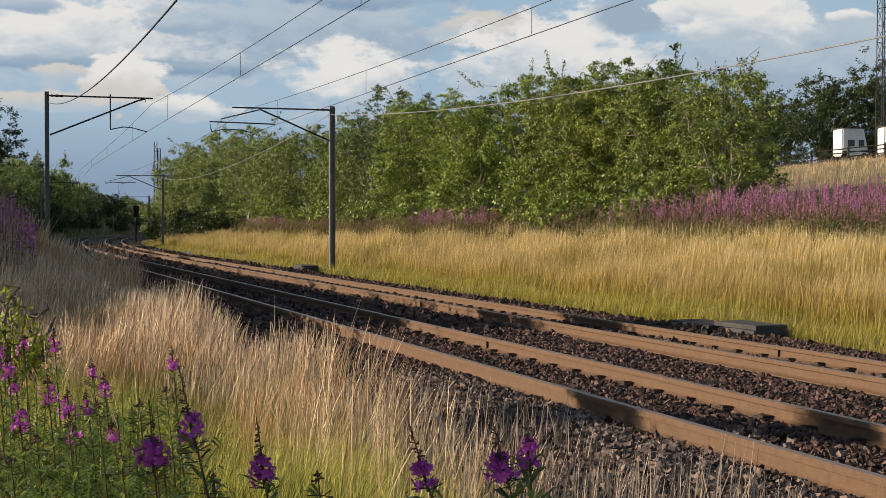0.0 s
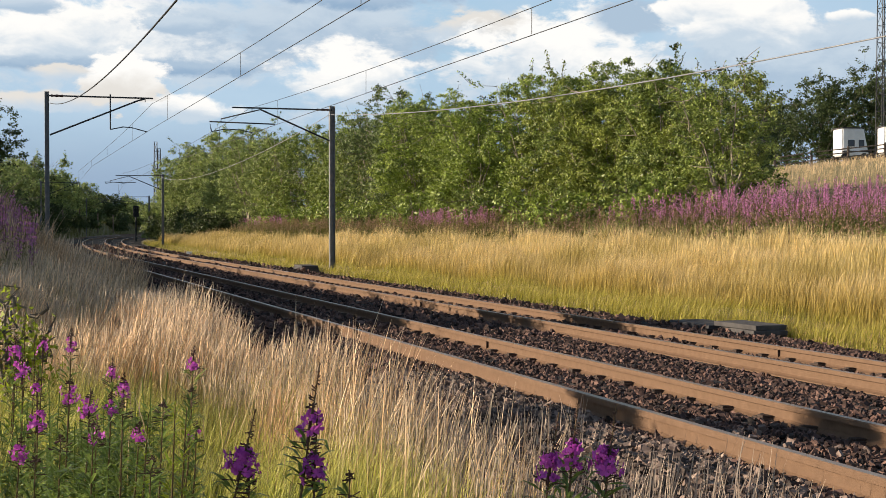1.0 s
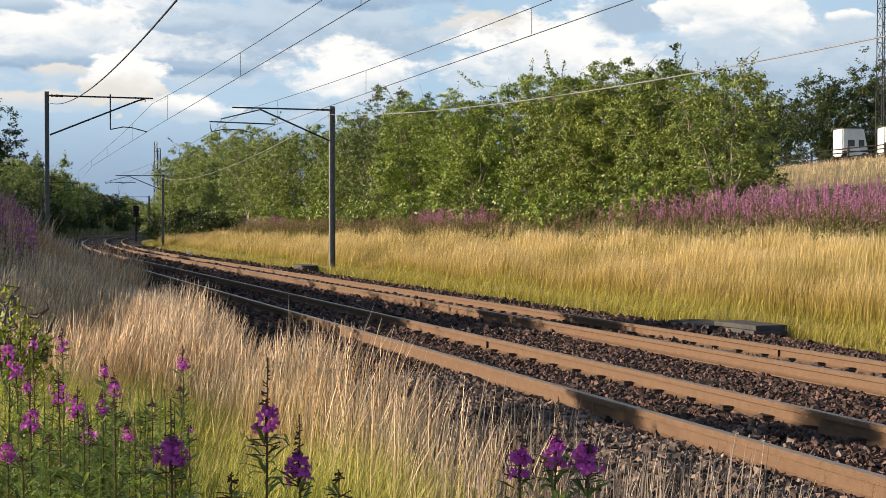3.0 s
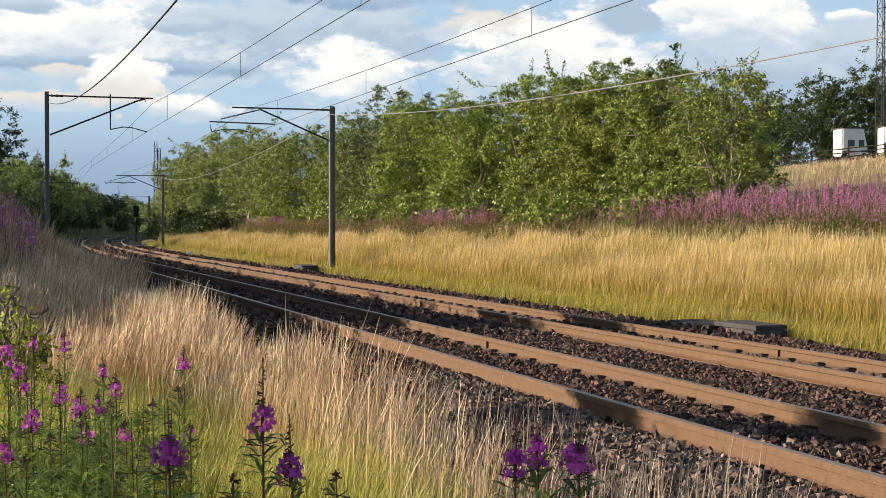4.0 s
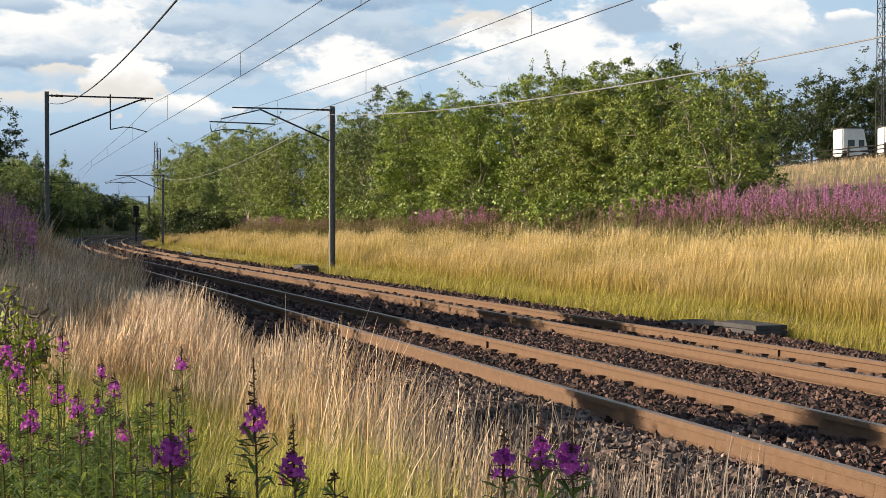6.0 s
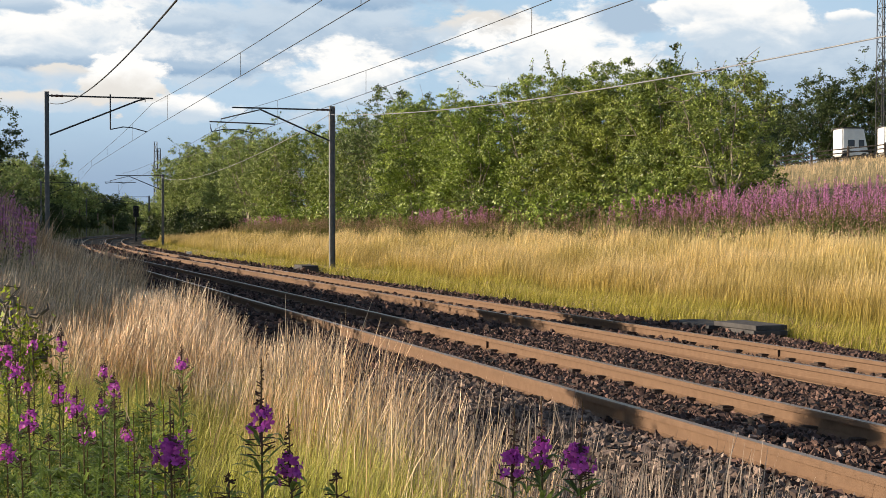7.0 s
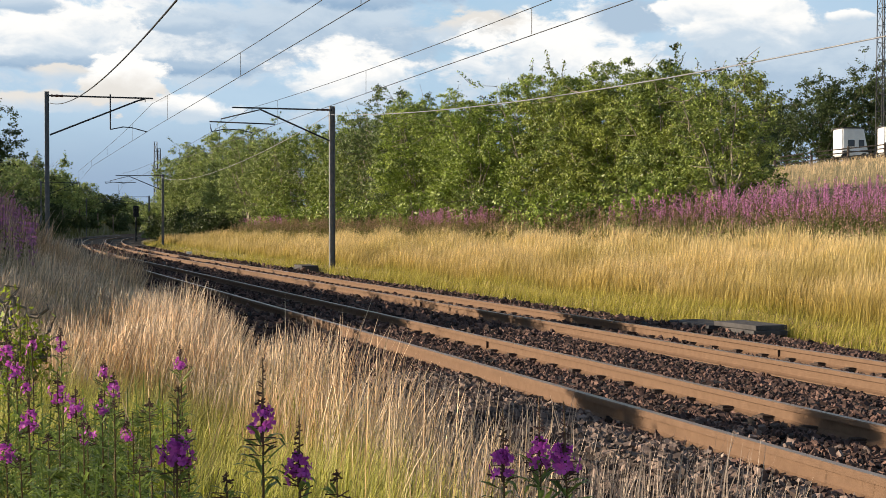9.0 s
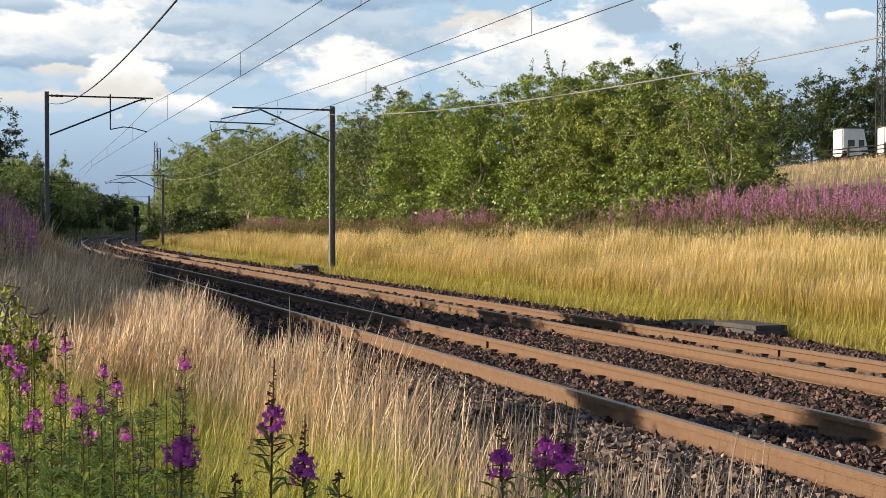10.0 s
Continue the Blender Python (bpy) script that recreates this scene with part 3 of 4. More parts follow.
def tree(name, label, p, d, height, radius, leaves, size, mat, seed, bare=0.0, low=0.05, group="", bushy=1.0, base_z=None):
    """A tree or tall bush: several leaning limbs, twigs, and a crown of leaves in uneven clumps."""
    rng = np.random.default_rng(seed)
    gz = float(ground_z(p, d)) if base_z is None else base_z
    t = thing(name, label, "tree", Matrix.Translation(at(p, d, gz - 0.05)) @ pose(0, 0, 0, 0, 0, float(rng.uniform(0, 360))), group=group)
    limbs, tips = [], []
    n_limb = int(rng.integers(5, 9))
    for i in range(n_limb):
        a = 2 * math.pi * (i + rng.uniform(-0.3, 0.3)) / n_limb
        spread = radius * rng.uniform(0.35, 0.95)
        top = height * rng.uniform(0.62, 0.98)
        pts, rad = [], []
        for k in range(7):
            u = k / 6
            pts.append((math.cos(a) * spread * u ** 1.3 + rng.normal(0, 0.05 * radius) * u, math.sin(a) * spread * u ** 1.3 + rng.normal(0, 0.05 * radius) * u, top * u))
            rad.append(0.011 * height * (1 - u) ** 1.1 + 0.012)
        limbs.append((pts, rad))
        for j in range(8):
            k = int(rng.integers(2, 7))
            b = np.array(pts[k])
            out = rng.normal(size=3) * np.array([1, 1, 0.5]) + np.array([math.cos(a), math.sin(a), 0.35])
            out /= np.linalg.norm(out)
            ln = radius * rng.uniform(0.2, 0.55)
            e = b + out * ln
            limbs.append(([tuple(b), tuple(b + out * ln * 0.5 + rng.normal(0, 0.04, 3)), tuple(e)], [0.012 + 0.002 * height * (1 - k / 6), 0.012, 0.006]))
            tips.append(e)
    # lobes of the crown: over an uneven egg, round its skirt and at the twig ends
    far = 1.0 if leaves > 12000 else 1.25
    m = int((64 if leaves > 12000 else 44) * bushy)
    th, ph = rng.uniform(0, 2 * np.pi, m), np.arccos(rng.uniform(-0.9, 1, m))
    shape = 1 + 0.18 * np.sin(3 * th + rng.uniform(0, 6)) * np.sin(ph) + 0.14 * np.sin(5 * ph + 2 * th + rng.uniform(0, 6))
    rr = rng.uniform(0.5, 0.95, m) * shape
    cz = height * (low + (1 - low) * 0.5)
    egg = np.stack([radius * rr * np.sin(ph) * np.cos(th), radius * rr * np.sin(ph) * np.sin(th), cz + height * (1 - low) * 0.46 * rr * np.cos(ph)], -1)
    k2 = 18
    a2, r2 = rng.uniform(0, 2 * np.pi, k2), radius * rng.uniform(0.5, 0.92, k2)
    skirt = np.stack([r2 * np.cos(a2), r2 * np.sin(a2), height * rng.uniform(low, low + 0.32, k2)], -1)
    tips = np.array(tips)[::2]
    cent = np.concatenate([tips, egg, skirt])
    lobe = radius * far * np.concatenate([rng.uniform(0.07, 0.14, len(tips)), rng.uniform(0.15, 0.30, m), rng.uniform(0.14, 0.24, k2)])
    # sprigs sit on the skin of each lobe, leaves round each sprig
    share = lobe ** 1.6 / (lobe ** 1.6).sum()
    n_sprig = max(150, leaves // 30)
    own = rng.choice(len(cent), n_sprig, p=share)
    way = rng.normal(size=(n_sprig, 3)) + np.array([0, 0, 0.35]) + 0.5 * (cent[own] - np.array([0, 0, cz])) / radius
    way /= np.linalg.norm(way, axis=1)[:, None]
    sprig = cent[own] + way * (lobe[own] * rng.uniform(0.72, 1.12, n_sprig))[:, None]
    pick = rng.integers(0, n_sprig, leaves)
    off = rng.normal(size=(leaves, 3))
    tuft = size * rng.uniform(1.2, 2.3, n_sprig)
    c = sprig[pick] + off * tuft[pick][:, None] * np.array([1, 1, 0.6])
    out = way[pick] * 0.9 + off * 0.6 + rng.normal(size=(leaves, 3)) * 0.2
    # sprays that stick out of the outline, with leaves in tufts along them
    nsp = 40
    root = cent[rng.integers(0, len(cent), nsp)]
    aim = rng.normal(size=(nsp, 3)) * 0.5 + (root - np.array([0, 0, height * 0.42])) / radius
    aim /= np.linalg.norm(aim, axis=1)[:, None]
    reach = radius * rng.uniform(0.22, 0.52, nsp)
    twigs = [([tuple(root[i]), tuple(root[i] + aim[i] * reach[i] * 0.55 + rng.normal(0, 0.05, 3)), tuple(root[i] + aim[i] * reach[i])], [0.018, 0.012, 0.007]) for i in range(nsp)]
    put("trunk", tubes("trunk", limbs, M_PALEBARK if name == "hawthorn_tree" else M_BARK, 4), t)
    put("twig_spray", tubes("twig_spray", twigs, M_BARK, 3), t)["kind"] = "stuff"
    k = int(leaves * 0.07)
    s = rng.integers(0, nsp, k)
    u = np.clip(np.round(rng.random(k) * 5) / 5 + rng.normal(0, 0.05, k), 0.05, 1.05)
    c = np.concatenate([c, root[s] + aim[s] * (u * reach[s])[:, None] + rng.normal(0, size * 0.8, (k, 3))])
    out = np.concatenate([out, aim[s] + rng.normal(size=(k, 3))])
    up = c[:, 2] > 0.05
    V, F = leaf_tris(c[up], out[up], size, rng)
    put("crown", mesh_from("crown", V, F, mat), t)
    return t


def fireweed_arrays(n_flowers, h, rng, spike0, spike1, wide, leaves, leaf_len):
    """Arrays of one willowherb plant at the origin: stem, leaves, petals, buds."""
    stem = tube_arrays([(0, 0, 0), (0.01, 0.005, h * 0.5), (0, 0, h)], [0.006, 0.005, 0.002], 5)
    zs = rng.uniform(0.15 * h, spike0 * h, leaves)
    a = rng.uniform(0, 2 * np.pi, leaves)
    L = leaf_len * rng.uniform(0.6, 1.2, leaves) * (1.1 - 0.5 * zs / h)
    out = np.stack([np.cos(a), np.sin(a), rng.uniform(0.25, 1.1, leaves)], -1)
    side = np.stack([-np.sin(a), np.cos(a), np.zeros(leaves)], -1)
    base = np.stack([np.zeros(leaves), np.zeros(leaves), zs], -1)
    w = (L * 0.085)[:, None]
    down = np.array([0, 0, 1]) * (L * rng.uniform(0.1, 0.65, leaves))[:, None]
    mid = base + out * L[:, None] * 0.38
    bow = base + out * L[:, None] * 0.68 - down * 0.3
    tip = base + out * L[:, None] * 0.92 - down
    lv = np.stack([base, mid + side * w, bow, mid - side * w, bow + side * w * 0.75, tip, bow - side * w * 0.75], 1).reshape(-1, 3)
    lf = (np.arange(leaves)[:, None, None] * 7 + np.array([(0, 1, 2, 3), (2, 1, 4, 5), (2, 5, 6, 3)])[None]).reshape(-1, 4)
    # flowers: four petals each, on short stalks, wider low on the spike
    u = rng.random(n_flowers)
    z = (spike0 + (spike1 - spike0) * u) * h
    a = rng.uniform(0, 2 * np.pi, n_flowers)
    r = wide * np.sqrt(np.maximum(0.08, 1 - (1.5 * u - 0.55) ** 2)) * rng.uniform(0.35, 1.12, n_flowers)
    c = np.stack([np.cos(a) * r, np.sin(a) * r, z], -1)
    nrm = np.stack([np.cos(a), np.sin(a), rng.uniform(-0.2, 0.5, n_flowers)], -1)
    nrm /= np.linalg.norm(nrm, axis=1)[:, None]
    t1 = np.cross(nrm, np.array([0, 0, 1.0]))
    t1 /= np.linalg.norm(t1, axis=1)[:, None]
    t2 = np.cross(nrm, t1)
    PV = []
    for k in range(4):
        w0 = k * np.pi / 2 + 0.5
        e = t1 * math.cos(w0) + t2 * math.sin(w0)
        f = np.cross(nrm, e)
        s = 0.0135 * rng.uniform(0.8, 1.15, n_flowers)[:, None]
        PV.append(np.stack([c, c + e * s * 0.6 + f * s * 0.45 + nrm * 0.002, c + e * s + nrm * 0.006, c + e * s * 0.6 - f * s * 0.45 + nrm * 0.002], 1))
    pv = np.concatenate(PV, 0).reshape(-1, 3)
    pf = np.arange(len(pv)).reshape(-1, 4)
    return stem, (lv, lf), (pv, pf), c


def flower_mesh(rng):
    """One four-petalled bloom, facing up, about three centimetres across."""
    V, F = [], []
    for k in range(4):
        w0 = k * math.pi / 2 + rng.uniform(-0.25, 0.25)
        e, f = Vector((math.cos(w0), math.sin(w0), 0)), Vector((-math.sin(w0), math.cos(w0), 0))
        up, o = rng.uniform(-0.004, 0.006), len(V)
        for u, w, z in ((0, -0.1, 0), (0, 0.1, 0), (0.55, 0.42, 0.3), (0.55, -0.42, 0.3), (0.95, 0.34, 1.0), (0.95, -0.34, 1.0)):
            V.append(tuple(e * (u * 0.0155) + f * (w * 0.0155) + Vector((0, 0, up * z + 0.003 * u))))
        F += [(o, o + 1, o + 2, o + 3), (o + 3, o + 2, o + 4, o + 5)]
    return mesh_from("flower", V, F, M_PINK)


FLOWER = [flower_mesh(random.Random(60 + k)) for k in range(4)]


def fireweed(label, x, d, h, seed, spike0=0.66, spike1=0.80, wide=0.05, n=34, leaves=46, leaf_len=0.11, yellow=False, top=True, z=None):
    rng = np.random.default_rng(seed)
    p = (x + 0.3286 * d) / 1.0526
    gz = float(ground_z(p, d)) if z is None else z
    t = thing("willowherb", label, "wildflower", Matrix.Translation((x, d, gz)), group="willowherb plants in the foreground")
    stem, lv, pv, c = fireweed_arrays(n, h, rng, spike0, spike1, wide, leaves, leaf_len)
    put("stem", mesh_from("stem", *stem, M_STEM, True), t)
    put("foliage", mesh_from("foliage", *lv, M_YELLEAF if yellow else M_FWLEAF), t)["kind"] = "stuff"
    if n:
        stalks = [([(0, 0, h * spike0 * 0.98), (0, 0, h * (spike1 + 0.02))], [0.005, 0.004])] + [([(0, 0, q[2] + 0.006), tuple(q)], [0.0016, 0.0012]) for q in c]
        spike = put("flower_spike", tubes("flower_spike", stalks, M_BUD, 4), t, "magenta flower spike on dark stalks")
        for q in c:
            a = math.degrees(math.atan2(q[1], q[0]))
            size = rng.uniform(0.75, 1.3)
            put("flower", FLOWER[int(rng.integers(0, 4))], spike, m=Matrix.Translation(Vector(q)) @ pose(0, 0, 0, 0, 0, a) @ pose(0, 0, 0, 0, rng.uniform(55, 125), 0)
                @ pose(0, 0, 0, 0, 0, rng.uniform(0, 90)) @ Matrix.Scale(size, 4))
    if top:
        # closed buds on the tip and thin seed pods below
        pods = []
        for k in range(30):
            u = rng.random()
            zz = h * (spike1 + (1 - spike1) * u)
            a = rng.uniform(0, 6.28)
            ln = 0.022 * (1.1 - u)
            b = (0, 0, zz)
            e = (math.cos(a) * ln, math.sin(a) * ln, zz + rng.uniform(-0.012, 0.012))
            pods.append(([b, e], [0.0016, 0.0032 * (1.15 - u)]))
        for k in range(8):
            zz = h * (spike0 - 0.05 * rng.random())
            a = rng.uniform(0, 6.28)
            pods.append(([(0, 0, zz), (math.cos(a) * 0.05, math.sin(a) * 0.05, zz + rng.uniform(-0.01, 0.03))], [0.0015, 0.0022]))
        put("bud_tip", tubes("bud_tip", pods, M_BUD, 4), t, "dark closed buds and pods")["kind"] = "stuff"
    return t


def willowherb_stand(name, label, n, region, height, mat, seed, nf=26, wide=0.05, scale=1.0, power=1.0, keep=None, leaf_mat=None, petal=1.0, sway=0.0, phase=0.0, leaves=16, leaf_len=0.16):
    """A stand of many willowherbs, too many to count: one object with a flower mesh and a leaf mesh."""
    rng = np.random.default_rng(seed)
    p0, p1, d0, d1 = region
    d = d0 + (d1 - d0) * rng.random(n)
    p = p0 + (p1 - p0) * rng.random(n) ** power
    x = line_x(p, d)
    ok = np.abs(x) < 0.335 * d + 0.8
    if keep is not None:
        ok &= keep(p, d, x)
    p, d, x = p[ok], d[ok], x[ok]
    z = ground_z(p, d)
    protos = [fireweed_arrays(nf, 1.0, rng, 0.62, 0.97, wide, leaves, leaf_len) for _ in range(6)]
    PV, PF, LV, LF, po, lo = [], [], [], [], 0, 0
    for i in range(len(p)):
        stem, (lv, lf), (pv, pf), _ = protos[i % 6]
        h = rng.uniform(*height)
        a = rng.uniform(0, 6.28)
        ca, sa = math.cos(a), math.sin(a)
        R = np.array([[ca, -sa, 0], [sa, ca, 0], [rng.normal(0, 0.08), rng.normal(0, 0.08), 1]]).T * np.array([1, 1, 1])
        o = np.array([x[i], d[i], z[i]])
        pv, pf = pv[:len(pv) // 2], pf[:len(pf) // 2]
        cpv = pv.reshape(-1, 4, 3).mean(1, keepdims=True)
        pv2 = (cpv + (pv.reshape(-1, 4, 3) - cpv) * petal).reshape(-1, 3)
        for src, f, VV, FF, off in ((pv2, pf, PV, PF, po), (lv, lf, LV, LF, lo)):
            v = src * np.array([scale, scale, h])
            v = np.stack([v[:, 0] * ca - v[:, 1] * sa + R[0, 2] * v[:, 2], v[:, 0] * sa + v[:, 1] * ca + R[1, 2] * v[:, 2], v[:, 2]], -1) + o
            VV.append(v), FF.append(f + off)
        sv = np.array([(-0.005, 0, 0), (0.005, 0, 0), (0.003 + R[0, 2] * h, R[1, 2] * h, h), (-0.003 + R[0, 2] * h, R[1, 2] * h, h)]) + o
        po += len(pv)
        LV.append(sv), LF.append(np.array([[0, 1, 2, 3]]) + lo + len(lv))
        lo += len(lv) + 4
    c = np.array([x.mean(), d.mean(), z.mean()])
    t = thing(name, label, "wildflowers", Matrix.Translation(Vector(c)), kind="stuff")
    put("flowers", mesh_from("flowers", np.concatenate(PV) - c, np.concatenate(PF), mat), t)
    put("foliage", mesh_from("foliage", np.concatenate(LV) - c, np.concatenate(LF), leaf_mat or M_FWLEAF), t)
    if sway:
        MOVERS.append((t, Vector(c), sway, phase))
    return t


# the course of the wind: bearings of six tall blooms over the clip, at these seconds
TIMES = [0, .2, .4, .6, .8, 1, 1.2, 1.4, 1.6, 1.8, 2, 2.2, 2.4, 2.6, 3.2, 3.8, 4, 4.4, 4.8, 5.2, 5.6, 6.2, 6.8, 7.1, 7.4, 7.7, 8, 8.3, 8.6, 8.9, 9.2, 9.6, 10]
REST_B = 455
SWAY_A = [268, 300, 363, 420, 439, 427, 384, 340, 304, 294, 307, 324, 325, 306, 300, 304, 296, 279, 281, 287, 298, 300, 299, 299, 277, 273, 293, 296, 299, 308, 317, 339, 319]
SWAY_B = [337, 435, 545, 608, 608, 548, 487, 449, 451, 463, 479, 490, 487, 476, 470, 472, 463, 419, 427, 444, 442, 455, 469, 451, 423, 420, 441, 452, 448, 455, 478, 484, 480]
SWAY_C = [464, 543, 615, 650, 607, 555, 537, 545, 550, 550, 557, 564, 557, 535, 528, 527, 513, 511, 507, 506, 515, 519, 521, 507, 505, 513, 512, 511, 523, 527, 531, 536, 537]
SWAY_D = [749, 789, 892, 995, 1017, 974, 912, 872, 870, 895, 926, 948, 947, 935, 918, 907, 912, 893, 885, 893, 885, 896, 905, 908, 900, 892, 877, 880, 890, 892, 884, 889, 887]
SWAY_E = [935, 973, 1012, 1029, 1014, 1013, 1007, 1002, 1011, 1008, 1000, 968, 963, 997, 975, 960, 950, 953, 955, 955, 956, 956, 956, 960, 964, 950, 958, 956, 955, 955, 953, 958, 964]
SWAY_G = [890, 936, 1016, 1091, 1101, 1078, 1034, 994, 984, 1014, 1040, 1066, 1059, 1054, 1036, 1024, 1025, 1011, 1008, 1017, 1011, 1014, 1018, 1031, 1031, 1011, 989, 992, 1004, 1000, 1000, 1002, 1004]


FLOWERS = []     # (plant, base, head height, bearings) for motions()


def build_plants():
    rng = np.random.default_rng(11)

    # dry grass between the viewer and the near track
    def near(p, d, x):
        return (p < 2.55 + 0.3 * np.sin(d * 1.7) + 0.3 * (d < 9.5)) & (d > 6.0 + 5.6 * sstep((-x / d + 0.02) / 0.26) + 0.5 * np.sin(x * 4.1 + d) + 0.3 * np.sin(x * 11.0))
    for k, (d0, d1, n) in enumerate(((4.8, 6.5, 700), (6.5, 9.0, 2600), (9.0, 12.0, 8200), (12.0, 15.0, 10000), (15.0, 18.5, 10000), (18.5, 23.0, 9500), (23, 34, 10000), (34, 60, 8000))):
        w = 0.0022 + 0.00017 * d0
        grass("dry_grass", "tall pale dry grass with feathery seed heads beside the ballast", n, (-3.5 if d0 < 15 else -1.0, 3.1 if d0 < 9 else 2.85, d0, d1), (0.5, 0.98) if d0 < 23 else (0.75, 1.3), M_PALE, w, 1.9 if d0 < 12 else 2.5, rng, levels=6,
              lean=(0.03, 0.36), wind=0.1, sway=1.0, phase=k * 0.12, power=0.75, keep=near)
    for k, (d0, d1, n) in enumerate(((4.6, 8.0, 20000), (8.0, 12.0, 27000), (12.0, 16.0, 8000))):
        grass("green_grass", "short green undergrass among the dry stalks", n, (-3.5, 2.5, d0, d1), (0.18, 0.50), M_LIME, 0.0040, 1.2, rng,
              lean=(0.1, 0.6), sway=0.5, phase=0.1 + k * 0.1)
    for k, (d0, d1, n) in enumerate(((6.5, 12.0, 130), (12.0, 22.0, 260))):
        grass("tall_grass", "sparse tall grass stalks with pale seed heads", n, (0.6, 2.45, d0, d1), (0.9, 1.15), M_PALE, 0.003 + 0.00015 * d0, 2.2, rng, levels=5, lean=(0.03, 0.3), wind=0.1, sway=1.2, phase=0.1 * k)
    grass("shaded_grass", "rough grass on the shaded bank along the line", 18000, (-7.0, 2.2, 55, 320), (0.5, 1.1), M_DRYLEAF, 0.045, 1.3, rng, levels=3, lean=(0.1, 0.5))
    grass("dead_stalks", "thin grey dead stalks at the edge of the ballast", 3400, (2.35, 3.6, 5.6, 11.5), (0.25, 0.72), M_GREY_STALK, 0.005, 2.6, rng, lean=(0.02, 0.25), sway=0.7, phase=0.2)
    # far bank
    for k, (d0, d1, n) in enumerate(((16, 23, 30000), (23, 32, 38000), (32, 45, 36000), (45, 70, 28000), (70, 135, 22000))):
        w = 0.0045 + 0.00015 * d0
        grass("golden_grass", "tall golden grass on the bank beyond the tracks", n, (12.6, 17.3, d0, d1), (0.6, 1.0), M_GOLD, w, 1.6, rng, levels=3,
              lean=(0.05, 0.45), wind=0.2, sway=0.8, phase=k * 0.1)
        grass("green_grass", "shorter yellow-green grass at the foot of the bank", n * 2 // 5, (11.25, 17.0, d0, d1), (0.2, 0.5), M_LAWN, w * 1.2, 0.9, rng, levels=3,
              lean=(0.1, 0.6), sway=0.4, phase=k * 0.1, power=1.5)
        if d0 < 70:
            grass("pale_grass", "tall pale seed stalks standing over the golden grass", n // 3, (14.5, 18.4, d0, d1), (0.7, 1.05), M_SEED, w * 0.8, 2.4, rng, levels=4,
                  lean=(0.03, 0.35), wind=0.2, sway=0.8, phase=k * 0.1)
    grass("field_grass", "dry straw-coloured field on the rise by the fence", 30000, (22, 80, 42, 125), (0.4, 0.8), M_STRAW, 0.014, 1.3, rng, levels=3, keep=lambda p, d, x: x > 0.22 * d)
    for d0, d1, n in ((16, 30, 6000), (30, 60, 6000), (60, 110, 4000)):
        grass("straw_litter", "flattened pale straw along the ballast edge", n, (11.2, 12.5, d0, d1), (0.10, 0.24), M_PALE, 0.006 + 0.0003 * d0, 1.0, rng, levels=3, lean=(0.5, 1.2))
    # willowherb in stands
    willowherb_stand("willowherb_stand", "band of pink willowherb along the top of the bank", 1300, (19.3, 23.5, 27, 48), (0.8, 1.6), M_PINK_DUSTY, 21, 30, 0.04, petal=1.7,
                     keep=lambda p, d, x: x > 0.125 * d + 1.0 * np.sin(d * 1.9), leaf_mat=M_DRYLEAF)
    willowherb_stand("willowherb_foliage", "dark green leafy willowherb stems under the pink band", 1100, (18.2, 21.5, 24, 50), (0.6, 1.05), M_DULLPINK, 28, 4, 0.03, leaves=40, leaf_len=0.2,
                     keep=lambda p, d, x: x > 0.10 * d, leaf_mat=M_FWLEAF)
    willowherb_stand("willowherb_stand", "fading willowherb gone to brown seed", 3600, (16.9, 22.4, 24, 110), (0.75, 1.3), M_DULLPINK, 22, 12, 0.06, petal=2.6, leaves=34, leaf_len=0.20, leaf_mat=M_DRYLEAF)
    willowherb_stand("willowherb_stand", "patch of pink willowherb below the hedge", 170, (18.8, 20.4, 58, 66), (1.1, 1.5), M_PINK_DUSTY, 25, 26, 0.06, petal=2.2, leaf_mat=M_DRYLEAF)
    willowherb_stand("willowherb_stand", "patch of pink willowherb below the hedge", 200, (18.8, 20.6, 100, 122), (1.1, 1.5), M_PINK_DUSTY, 26, 26, 0.06, petal=2.6, leaf_mat=M_DRYLEAF)
    willowherb_stand("willowherb_stand", "shaded purple willowherb on the near bank", 1700, (-4.5, 0.7, 20, 46), (0.8, 1.35), M_PINK_DUSTY, 23, 26, 0.05, petal=2.4, leaf_mat=M_DRYLEAF)
    willowherb_stand("willowherb_stand", "pink willowherb on the shaded bank far along the line", 300, (-6, -0.6, 85, 150), (1.0, 1.5), M_PINK_DUSTY, 27, 20, 0.06, petal=2.2, leaf_mat=M_DRYLEAF)
    willowherb_stand("willowherb_foliage", "leafy green willowherb shoots without flowers in the foreground", 420, (-2.0, 1.9, 5.4, 9.4), (0.34, 0.72), M_FWLEAF, 24, 6, 0.02,
                     keep=lambda p, d, x: (x < -0.185 * d - 0.2) & (x > -0.37 * d), sway=0.6, phase=0.1, leaves=70, leaf_len=0.15)
    build_flowers()


def head_at(x, y, d):
    """Place in the world of a bloom on the bearing and height (in thousandths of the half picture) at distance d."""
    return (x * d, CAM_Z + y * d)


